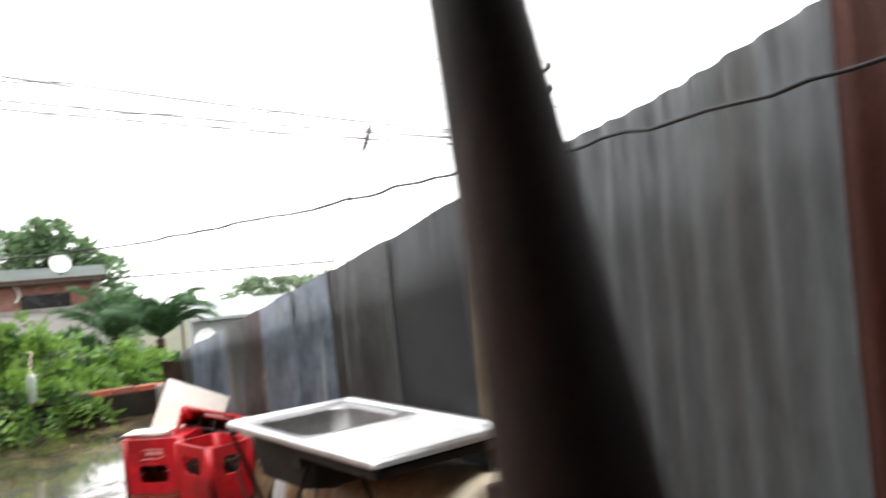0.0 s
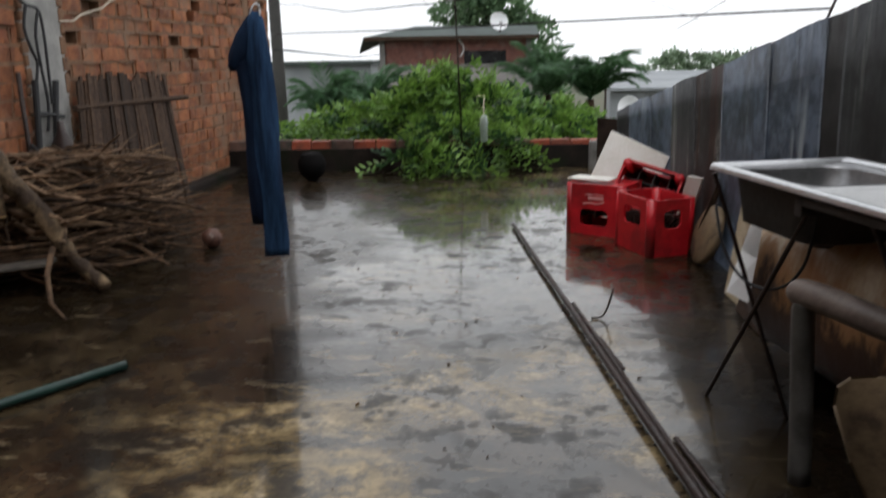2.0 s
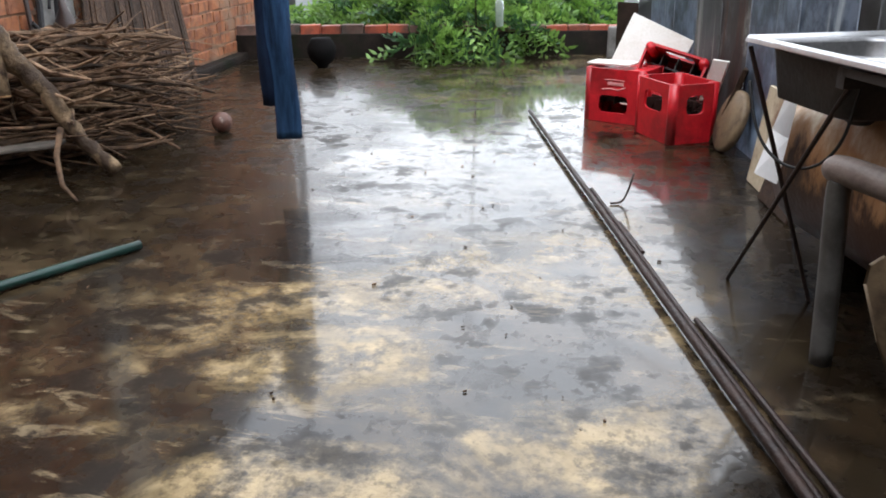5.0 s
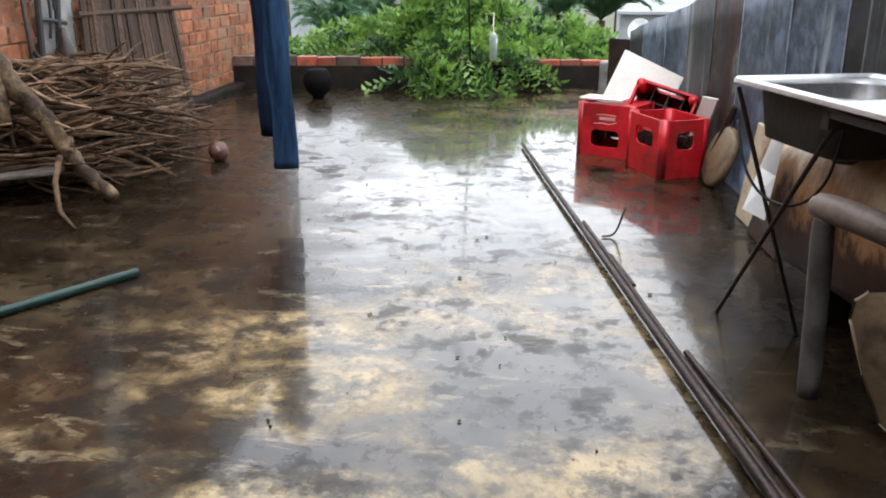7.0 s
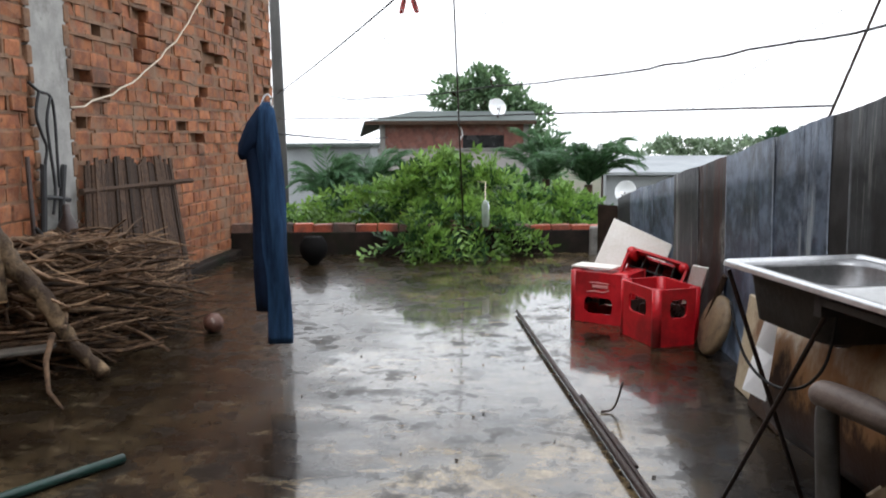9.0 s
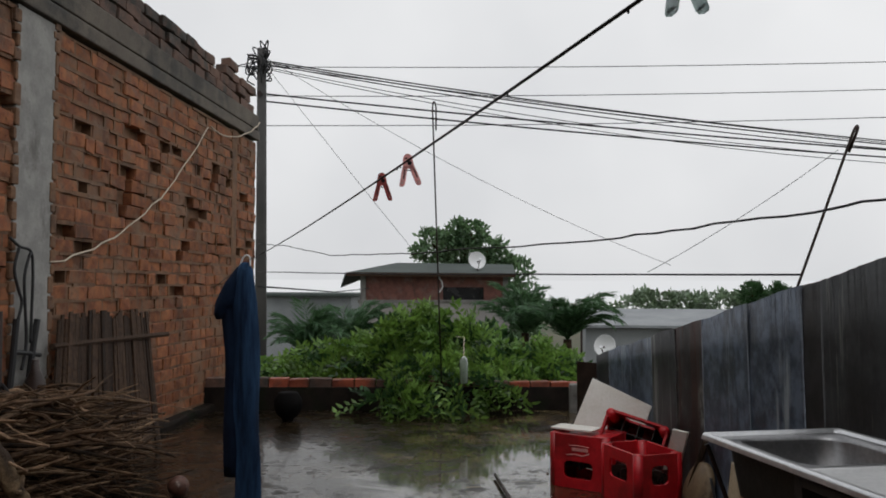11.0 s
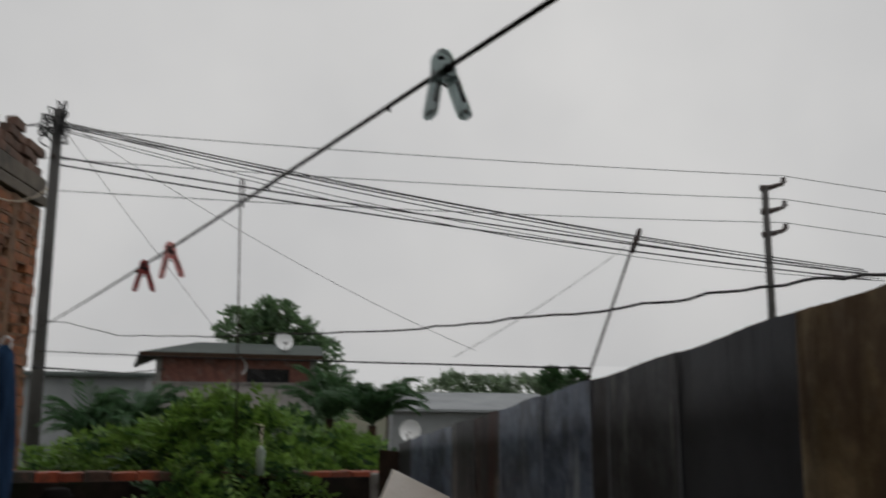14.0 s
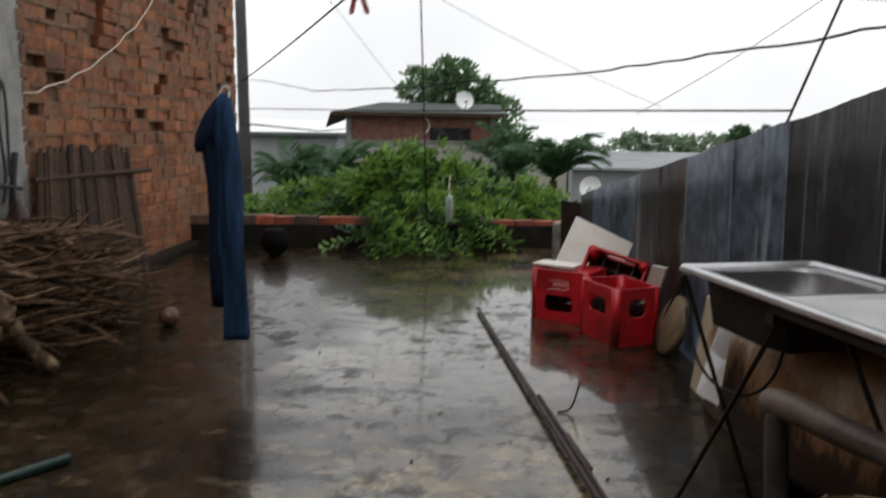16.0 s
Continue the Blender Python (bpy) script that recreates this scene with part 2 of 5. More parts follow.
    bp = n.new("ShaderNodeBump")
    bp.inputs["Distance"].default_value = 0.006
    bp.inputs["Strength"].default_value = 0.6
    l.new(height, bp.inputs["Height"])
    l.new(bp.outputs[0], p.inputs["Normal"])
    skin = n.new("ShaderNodeBump")
    skin.inputs["Distance"].default_value = 0.004
    l.new(span(damp, 0.0, 0.9, 0.05, 0.45), skin.inputs["Strength"])
    l.new(height, skin.inputs["Height"])
    l.new(skin.outputs[0], p.inputs["Coat Normal"])
    return m


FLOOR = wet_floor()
BRICK = weathered("fired_clay_brick", (0.19, 0.062, 0.027), (0.345, 0.133, 0.057), 11, (0.215, 0.135, 0.085), (0.47, 0.64), 0.75, (0.060, 0.033, 0.022), (0.52, 0.70), 0.55, 0.26)
MORTAR = weathered("old_mortar", (0.14, 0.072, 0.039), (0.235, 0.13, 0.073), 9, (0.23, 0.15, 0.10), (0.5, 0.66), 0.7, (0.05, 0.029, 0.020), (0.52, 0.70), 0.6)
PALE_CEMENT = weathered("pale_cement_render", (0.25, 0.245, 0.23), (0.37, 0.36, 0.34), 6, (0.18, 0.165, 0.15), (0.52, 0.66), 0.6, (0.11, 0.10, 0.09), (0.56, 0.7), 0.3)
HOUSE_BRICK = weathered("faded_red_brickwork", (0.13, 0.052, 0.042), (0.22, 0.095, 0.072), 6, (0.20, 0.13, 0.11), (0.5, 0.64), 0.7, (0.07, 0.04, 0.035), (0.55, 0.7), 0.4)
CONCRETE = surface("grey_concrete", (0.15, 0.143, 0.132), (0.25, 0.243, 0.23), 4, (0.75, 0.9), 0.5, spots=(0.10, 0.095, 0.085), spot_size=2.5)
WET_BRICK = surface("wet_red_brick", (0.24, 0.05, 0.026), (0.34, 0.085, 0.042), 7, (0.35, 0.6), 0.4, spots=(0.06, 0.035, 0.028), spot_size=2.2, spot_at=(0.48, 0.62), random_tone=0.25)
MOSSY_BRICK = surface("mossy_dark_brick", (0.10, 0.052, 0.036), (0.17, 0.10, 0.075), 7, (0.7, 0.9), 0.6, spots=(0.05, 0.045, 0.038), spot_size=3, random_tone=0.3)
STAINED = surface("rain_stained_concrete", (0.085, 0.069, 0.054), (0.17, 0.145, 0.118), 3.5, (0.7, 0.9), 0.6, spots=(0.055, 0.05, 0.044), spot_size=2.0)
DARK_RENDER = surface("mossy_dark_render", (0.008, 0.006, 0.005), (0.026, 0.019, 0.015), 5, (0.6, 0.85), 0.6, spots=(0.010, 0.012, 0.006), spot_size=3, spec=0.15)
ZINC = weathered("weathered_zinc", (0.072, 0.091, 0.130), (0.220, 0.262, 0.330), 12, (0.046, 0.052, 0.066), (0.50, 0.64), 0.75, (0.060, 0.062, 0.068), (0.54, 0.70), 0.0, 0.16,
                 (0.34, 0.5), (0.46, 0.49, 0.51), (0.54, 0.68), 0.8, 0.2, 0.5, 0.2, streak_size=(11, 11, 0.8))
ZINC_LIGHT = surface("pale_corrugated_zinc", (0.12, 0.128, 0.133), (0.195, 0.204, 0.21), 1.8, (0.45, 0.6), 0.15, 0.2, spots=(0.11, 0.105, 0.10),
                     spot_size=1.2, spot_at=(0.52, 0.7), stretch=(2.5, 2.5, 0.5), fine=22)
ZINC_RUST = weathered("rust_streaked_zinc", (0.050, 0.046, 0.046), (0.125, 0.125, 0.128), 12, (0.38, 0.38, 0.35), (0.56, 0.66), 0.7, (0.038, 0.026, 0.022), (0.48, 0.62), 0.0, 0.1,
                      (0.45, 0.6), (0.095, 0.036, 0.022), (0.46, 0.58), 0.85, 0.15, 0.4, 0.15, streak_size=(7, 7, 0.35))
ZINC_PLAIN = weathered("plain_grey_sheet", (0.042, 0.044, 0.049), (0.066, 0.069, 0.076), 5, (0.032, 0.031, 0.032), (0.5, 0.7), 0.5, None, tone=0.1, pits=0.0,
                       rough=(0.42, 0.55), streak=(0.10, 0.105, 0.11), streak_at=(0.56, 0.76), streak_most=0.5, metal=0.2, bump=0.1)
ZINC_DRIP = weathered("drip_streaked_zinc", (0.045, 0.047, 0.050), (0.095, 0.098, 0.102), 9, (0.035, 0.033, 0.033), (0.5, 0.64), 0.7, (0.03, 0.027, 0.026), (0.52, 0.66), 0.0, 0.1,
                      (0.42, 0.55), (0.34, 0.34, 0.32), (0.55, 0.66), 0.8, 0.2, 0.4, 0.15, streak_size=(14, 14, 0.9))
ZINC_BROWN = weathered("browned_zinc", (0.036, 0.034, 0.034), (0.075, 0.072, 0.074), 8, (0.030, 0.024, 0.021), (0.48, 0.64), 0.7, None, tone=0.1, pits=0.0,
                       rough=(0.42, 0.55), streak=(0.11, 0.11, 0.115), streak_at=(0.58, 0.74), streak_most=0.5, metal=0.2, bump=0.12)
RUST_RED = surface("dark_red_rust", (0.085, 0.025, 0.018), (0.14, 0.05, 0.033), 4, (0.7, 0.85), 0.3, spots=(0.05, 0.03, 0.025), stretch=(3, 3, 0.8))
TAN_SHEET = weathered("ochre_stained_sheet", (0.16, 0.115, 0.062), (0.27, 0.205, 0.12), 7, (0.32, 0.27, 0.19), (0.52, 0.66), 0.6, (0.075, 0.045, 0.027), (0.46, 0.62), 0.0, 0.05,
                      (0.6, 0.8), (0.085, 0.055, 0.035), (0.5, 0.64), 0.75, 0.0, 0.3, 0.3, streak_size=(13, 13, 1.0))
STEEL = surface("brushed_stainless_steel", (0.55, 0.56, 0.57), (0.68, 0.68, 0.69), 3, (0.26, 0.40), 0.03, 0.85)
BOWL_STEEL = surface("darker_bowl_steel", (0.22, 0.22, 0.225), (0.34, 0.34, 0.345), 3, (0.3, 0.45), 0.03, 0.85)
SATIN = surface("satin_wet_steel", (0.60, 0.61, 0.61), (0.72, 0.72, 0.72), 2, (0.45, 0.6), 0.02, 0.35)
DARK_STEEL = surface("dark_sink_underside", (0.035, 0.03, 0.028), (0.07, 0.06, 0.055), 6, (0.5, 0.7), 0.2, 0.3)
IRON = surface("rusted_iron", (0.020, 0.013, 0.011), (0.048, 0.029, 0.023), 12, (0.35, 0.6), 0.4, 0.4)
RED_PLASTIC = surface("red_crate_plastic", (0.50, 0.010, 0.018), (0.60, 0.018, 0.026), 6, (0.3, 0.45), 0.05, spots=(0.33, 0.012, 0.016), spot_size=4, fine=25)
DARK_IN = surface("dark_brown_gloss", (0.02, 0.012, 0.01), (0.05, 0.03, 0.025), 9, (0.2, 0.5), 0.2)
WHITE_BOARD = surface("dirty_white_board", (0.66, 0.64, 0.57), (0.76, 0.75, 0.70), 3, (0.5, 0.7), 0.1, spots=(0.45, 0.40, 0.30), spot_size=2, spot_at=(0.6, 0.8))
WHITE_SHEET = surface("clean_white_enamel", (0.80, 0.80, 0.79), (0.85, 0.85, 0.85), 3, (0.35, 0.5), 0.05)
BEIGE = surface("stained_beige_enamel", (0.42, 0.33, 0.20), (0.58, 0.50, 0.36), 3, (0.4, 0.6), 0.15, spots=(0.20, 0.10, 0.045), spot_size=2.5)
TAN = surface("stained_tan_board", (0.13, 0.085, 0.045), (0.24, 0.17, 0.095), 4, (0.5, 0.7), 0.2, spots=(0.06, 0.036, 0.022), spot_size=4)
RUST_ENAMEL = surface("rusting_white_enamel", (0.56, 0.43, 0.26), (0.76, 0.70, 0.58), 4.0, (0.35, 0.6), 0.2, spots=(0.38, 0.19, 0.065),
                      spot_size=2.6, spot_at=(0.46, 0.66), stretch=(1.2, 1.2, 0.8))


def rusting(m, low, mid, z0, z1, z2):
    """Rust by height with an uneven front: an orange bloom, then dark brown towards the bottom."""
    n, l = m.node_tree.nodes, m.node_tree.links
    p = n["Principled BSDF"]
    under = p.inputs["Base Color"].links[0].from_socket
    tc, sx, no = n.new("ShaderNodeTexCoord"), n.new("ShaderNodeSeparateXYZ"), n.new("ShaderNodeTexNoise")
    mp = n.new("ShaderNodeMapping")
    mp.inputs["Scale"].default_value = (5, 5, 2.2)
    l.new(tc.outputs["Object"], mp.inputs["Vector"])
    l.new(mp.outputs[0], no.inputs["Vector"])
    l.new(tc.outputs["Object"], sx.inputs[0])
    no.inputs["Scale"].default_value, no.inputs["Detail"].default_value, no.inputs["Roughness"].default_value = 1.5, 8, 0.65
    add = n.new("ShaderNodeMath")
    add.operation = "MULTIPLY_ADD"
    add.inputs[1].default_value = 0.62
    l.new(no.outputs["Fac"], add.inputs[0])
    l.new(sx.outputs["Z"], add.inputs[2])
    for colour, lo, hi, most in ((mid, z2, z1, 0.9), (low, z1, z0, 0.95)):
        r, x = n.new("ShaderNodeMapRange"), n.new("ShaderNodeMix")
        r.interpolation_type = "SMOOTHSTEP"
        for k, v in enumerate((lo + 0.31, hi + 0.31, 0.0, most)):
            r.inputs[k + 1].default_value = v
        l.new(add.outputs[0], r.inputs[0])
        x.data_type = "RGBA"
        l.new(r.outputs[0], x.inputs[0])
        l.new(under, x.inputs[6])
        x.inputs[7].default_value = (*colour, 1)
        under = x.outputs[2]
    l.new(under, p.inputs["Base Color"])
    return m


rusting(RUST_ENAMEL, (0.045, 0.017, 0.010), (0.38, 0.175, 0.056), 0.37, 0.46, 0.63)
# rear leg's shade is put into this darker denim; the waistband shares it
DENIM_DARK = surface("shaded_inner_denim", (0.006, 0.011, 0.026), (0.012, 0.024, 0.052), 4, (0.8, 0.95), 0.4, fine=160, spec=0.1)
DENIM = surface("blue_denim", (0.007, 0.018, 0.046), (0.030, 0.072, 0.150), 5, (0.8, 0.95), 0.4, stretch=(5, 5, 0.5), fine=160, spec=0.15)
BARK = surface("dry_twig_bark", (0.026, 0.015, 0.009), (0.15, 0.092, 0.055), 14, (0.7, 0.9), 0.5, random_tone=0.75, spec=0.2)
PALE_BARK = surface("pale_dry_twig_bark", (0.10, 0.062, 0.038), (0.30, 0.20, 0.125), 14, (0.7, 0.9), 0.5, random_tone=0.5, spec=0.2)
LOGWOOD = surface("pale_peeled_log", (0.055, 0.034, 0.018), (0.27, 0.185, 0.105), 9, (0.6, 0.8), 0.9, spots=(0.040, 0.024, 0.014), spot_size=7, spot_at=(0.5, 0.6), spec=0.25)
CUTWOOD = surface("fresh_cut_wood", (0.50, 0.30, 0.12), (0.60, 0.38, 0.17), 20, (0.7, 0.8), 0.2)
PLANK = surface("weathered_dark_planks", (0.020, 0.011, 0.007), (0.085, 0.052, 0.034), 6, (0.65, 0.85), 0.5, stretch=(14, 14, 0.8), random_tone=0.5, spec=0.2)
POST_WOOD = surface("damp_dark_timber", (0.024, 0.020, 0.018), (0.052, 0.044, 0.039), 5, (0.6, 0.8), 0.15, spots=(0.06, 0.028, 0.018), spot_size=2, stretch=(6, 6, 0.6))
GREY_PLASTIC = surface("dull_grey_plastic", (0.065, 0.061, 0.056), (0.115, 0.108, 0.098), 5, (0.4, 0.6), 0.1, spots=(0.05, 0.045, 0.04), spot_size=6)
SEAT = surface("worn_pinkish_seat", (0.125, 0.093, 0.078), (0.22, 0.172, 0.146), 7, (0.4, 0.6), 0.2, spots=(0.10, 0.075, 0.06), spot_size=6)
GREEN_PIPE = surface("dark_green_pipe", (0.007, 0.028, 0.022), (0.012, 0.044, 0.034), 8, (0.3, 0.45), 0.1)
BLACK = surface("black_cable_rubber", (0.012, 0.012, 0.013), (0.025, 0.025, 0.027), 20, (0.5, 0.7), 0)
CORD = surface("cream_cord", (0.50, 0.42, 0.32), (0.62, 0.54, 0.43), 20, (0.8, 0.9), 0.2)
LEAF = leafy("fresh_green_leaves", (0.062, 0.140, 0.026), (0.195, 0.315, 0.072))
# mango tree behind the house: leaves paled to carry haze in their colour
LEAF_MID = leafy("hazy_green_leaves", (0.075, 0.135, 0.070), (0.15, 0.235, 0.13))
# far tree line: the haze of distance is put into its paler leaf colour
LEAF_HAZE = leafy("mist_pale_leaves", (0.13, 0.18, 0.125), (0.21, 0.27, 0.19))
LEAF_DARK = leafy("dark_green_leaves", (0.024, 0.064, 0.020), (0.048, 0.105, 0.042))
PALM = leafy("palm_green", (0.036, 0.092, 0.040), (0.090, 0.170, 0.085))
HOUSE_WHITE = surface("stained_limewash", (0.24, 0.225, 0.22), (0.33, 0.31, 0.30), 0.8, (0.8, 0.9), 0.1, spots=(0.32, 0.29, 0.28), spot_size=0.7)
ROOF = surface("grey_fibre_cement_roof", (0.060, 0.072, 0.068), (0.10, 0.118, 0.11), 1.2, (0.7, 0.85), 0.1, spec=0.15)
GREY_HOUSE = surface("far_grey_wall", (0.22, 0.235, 0.245), (0.30, 0.315, 0.325), 0.6, (0.8, 0.9), 0.1)
DISH_WHITE = surface("white_dish_paint", (0.74, 0.75, 0.76), (0.8, 0.8, 0.8), 3, (0.35, 0.5), 0.05)
GLASS_DARK = surface("dark_window_opening", (0.012, 0.012, 0.014), (0.02, 0.02, 0.022), 3, (0.2, 0.3), 0)
EARTH = surface("far_ground", (0.06, 0.075, 0.035), (0.11, 0.10, 0.065), 0.05, (0.8, 0.95), 0.2, fine=1.0)
POLE = surface("grey_concrete_pole", (0.050, 0.048, 0.046), (0.080, 0.077, 0.073), 2, (0.7, 0.85), 0.2)


# ---- mesh helpers ----
def part(name, bm, material, parent=None, label="", smooth=False):
    """Links a bmesh as one mesh object, under a thing if one is given."""
    me = bpy.data.meshes.new(name)
    bm.to_mesh(me)
    bm.free()
    me.materials.append(material)
    if smooth:
        for f in me.polygons:
            f.use_smooth = True
    ob = new(name, me)
    if parent is not None:
        ob.parent = parent
    if label:
        ob["label"] = label
    return ob


def thing(name, label, category, m=None, group="", kind=""):
    ob = new(name)
    ob.empty_display_size = 0.1
    if m is not None:
        ob.matrix_world = m
    return tagged(ob, label, category, group, kind)


def add_box(bm, c, size, m=None, bevel=0.0):
    tmp = bmesh.new()
    bmesh.ops.create_cube(tmp, size=1.0)
    bmesh.ops.scale(tmp, vec=size, verts=tmp.verts)
    if bevel:
        bmesh.ops.bevel(tmp, geom=tmp.edges[:], offset=bevel, segments=2, affect="EDGES", profile=0.6)
    bmesh.ops.translate(tmp, vec=c, verts=tmp.verts)
    if m is not None:
        bmesh.ops.transform(tmp, matrix=m, verts=tmp.verts)
    join(bm, tmp)
    return bm


def join(bm, tmp):
    vs = [bm.verts.new(v.co) for v in tmp.verts]
    tmp.verts.index_update()
    for f in tmp.faces:
        bm.faces.new([vs[v.index] for v in f.verts])
    tmp.free()


def box(c, size, m=None, bevel=0.0):
    return add_box(bmesh.new(), c, size, m, bevel)


def add_tube(bm, pts, radii, sides=8, caps=True):
    pts = [Vector(p) for p in pts]
    if not isinstance(radii, (list, tuple)):
        radii = [radii] * len(pts)
    rings, up = [], None
    for i, p in enumerate(pts):
        d = (pts[min(i + 1, len(pts) - 1)] - pts[max(i - 1, 0)]).normalized()
        if up is None:
            up = Vector((0, 0, 1)) if abs(d.z) < 0.9 else Vector((1, 0, 0))
        a = d.cross(up).normalized()
        b = a.cross(d).normalized()
        up = b
        rings.append([bm.verts.new(p + radii[i] * (math.cos(k * math.tau / sides) * a + math.sin(k * math.tau / sides) * b)) for k in range(sides)])
    for r, q in zip(rings, rings[1:]):
        for k in range(sides):
            bm.faces.new((r[k], r[(k + 1) % sides], q[(k + 1) % sides], q[k]))
    if caps:
        bm.faces.new(rings[0][::-1])
        bm.faces.new(rings[-1])
    return bm


def flow(pts, per=5):
    """A smooth curve through the points."""
    pts = [Vector(p) for p in pts]
    out = []
    for i in range(len(pts) - 1):
        a, b, c, d = pts[max(i - 1, 0)], pts[i], pts[i + 1], pts[min(i + 2, len(pts) - 1)]
        for k in range(per):
            t = k / per
            out.append(0.5 * (2 * b + (c - a) * t + (2 * a - 5 * b + 4 * c - d) * t * t + (3 * b - a - 3 * c + d) * t ** 3))
    return out + [pts[-1]]


def tube(pts, radii, sides=8):
    return add_tube(bmesh.new(), pts, radii, sides)


def sag(a, b, drop, steps=16, wobble=0.0, rng=None):
    a, b = Vector(a), Vector(b)
    out = []
    for i in range(steps + 1):
        t = i / steps
        p = a.lerp(b, t) - Vector((0, 0, 4 * drop * t * (1 - t)))
        if wobble and 0 < i < steps:
            p += Vector((rng.uniform(-wobble, wobble), rng.uniform(-wobble, wobble), rng.uniform(-wobble, wobble)))
        out.append(p)
    return out


def quad_mesh(verts, faces):
    me = bmesh.new()
    vs = [me.verts.new(v) for v in verts]
    for f in faces:
        me.faces.new([vs[i] for i in f])
    return me


def fence_x(y):
    return 1.2 - 0.126 * (y - 2.26)


def fence_top(y):
    return 1.81 - 0.148 * y


def wall_x(y):
    return -3.24 - 0.06 * (y - 6.4)


def edge_y(x):
    return 8.25 + 0.17 * (x + 2.72)


# ---- terrace, ground and walls ----
GROUND_Z = -3.4
ground = part("ground", quad_mesh([(-3000, -3000, GROUND_Z), (3000, -3000, GROUND_Z), (3000, 3000, GROUND_Z), (-3000, 3000, GROUND_Z)], [(0, 1, 2, 3)]), EARTH)
tagged(ground, "flat green and earthy ground below the terrace", "ground", kind="structure")

# added sheet that glows sky-white, as haze over the far ground
mist = bpy.data.materials.new("glowing_haze")
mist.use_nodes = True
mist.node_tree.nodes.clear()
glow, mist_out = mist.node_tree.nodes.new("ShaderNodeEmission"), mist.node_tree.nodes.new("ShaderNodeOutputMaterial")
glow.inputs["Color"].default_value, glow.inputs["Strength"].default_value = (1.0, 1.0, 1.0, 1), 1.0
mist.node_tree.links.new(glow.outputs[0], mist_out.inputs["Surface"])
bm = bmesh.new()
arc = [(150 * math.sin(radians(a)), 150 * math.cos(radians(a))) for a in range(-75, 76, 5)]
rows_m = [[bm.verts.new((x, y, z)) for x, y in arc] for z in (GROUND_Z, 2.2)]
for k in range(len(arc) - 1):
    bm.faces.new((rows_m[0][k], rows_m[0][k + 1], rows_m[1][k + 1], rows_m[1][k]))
tagged(part("backdrop", bm, mist), "glowing white backdrop added as haze to close the distance", "backdrop", kind="structure")

bm = bmesh.new()
foot = [(wall_x(-2.2) - 0.2, -2.2), (fence_x(-2.2) + 0.25, -2.2), (fence_x(8.75) + 0.25, edge_y(0.6) + 0.12), (wall_x(8.1) - 0.2, edge_y(-3.4) + 0.12)]
low = [bm.verts.new((x, y, -0.25)) for x, y in foot]
top = [bm.verts.new((x, y, 0)) for x, y in foot]
bm.faces.new(top)
bm.faces.new(low[::-1])
for k in range(4):
    bm.faces.new((low[k], low[(k + 1) % 4], top[(k + 1) % 4], top[k]))
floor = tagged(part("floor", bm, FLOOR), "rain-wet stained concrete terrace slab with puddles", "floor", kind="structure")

# neighbour's brick wall: mortar core, concrete column and beam, bricks proud of the core
wall = thing("wall_west", "tall rough red brick wall with grey concrete column and beam", "wall", kind="structure")
ANG = math.atan(0.06)
WALL_M = Matrix.Translation((wall_x(6.4), 6.4, 0)) @ Matrix.Rotation(ANG, 4, "Z")  # local y runs along the wall, x out of it
part("core", box((-0.165, -2.65, 0.0), (0.17, 11.86, 6.5), WALL_M), MORTAR, wall)
part("column", box((-0.07, -1.2, 1.45), (0.16, 0.42, 2.98), WALL_M, 0.008), PALE_CEMENT, wall, "grey cast concrete column")
part("column", box((-0.075, 2.55, 1.45), (0.15, 0.16, 2.98), WALL_M, 0.008), MORTAR, wall, "narrow rough mortar column")
part("beam", box((-0.050, -2.65, 3.005), (0.18, 11.9, 0.11), WALL_M, 0.012), STAINED, wall, "stained lower band of the concrete ring beam")
part("beam", box((-0.066, -2.65, 3.165), (0.18, 11.9, 0.17), WALL_M, 0.012), STAINED, wall, "brown stained upper band of the ring beam")
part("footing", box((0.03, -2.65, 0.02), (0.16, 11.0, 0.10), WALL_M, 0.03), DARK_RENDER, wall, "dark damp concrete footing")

# out-of-view wall added to close the terrace; its height cuts sky light
wall_back = part("wall_back", box((0.2, -2.46, 1.6), (10.4, 0.2, 10.0)), MORTAR)
tagged(wall_back, "plain tall wall added unseen behind to block sky light", "wall", kind="structure")

# parapet at the street side
parapet = thing("parapet", "low dark mossy parapet capped with red bricks", "parapet", kind="structure")
PAR_A, PAR_B = Vector((-3.36, edge_y(-3.36), 0)), Vector((0.42, edge_y(0.42), 0))
PAR_M = Matrix.Translation(PAR_A) @ Matrix.Rotation(math.atan2(PAR_B.y - PAR_A.y, PAR_B.x - PAR_A.x), 4, "Z")
PAR_LEN = (PAR_B - PAR_A).length
part("base", box((PAR_LEN / 2, 0.06, 0.1), (PAR_LEN, 0.14, 0.26), PAR_M, 0.012), DARK_RENDER, parapet)
rng = random.Random(4)
x = 0.02
while x < PAR_LEN - 0.1:
    w = rng.uniform(0.19, 0.23)
    tilt = Matrix.Translation((x + w / 2, 0.06, 0.275 - 0.014 * x + rng.uniform(-0.006, 0.006))) @ Matrix.Rotation(rng.uniform(-0.03, 0.03), 4, "Y")
    part("brick", box((0, 0, 0), (w - 0.012, 0.12, 0.095), PAR_M @ tilt, 0.007), MOSSY_BRICK if tilt.translation.x < 0.6 or 0.94 < tilt.translation.x < 1.34 or 1.75 < tilt.translation.x < 2.95 else WET_BRICK, parapet)
    x += w

# ---- sheet metal fence ----
fence = thing("fence", "weathered sheet metal fence of patched corrugated panels", "fence", kind="structure")


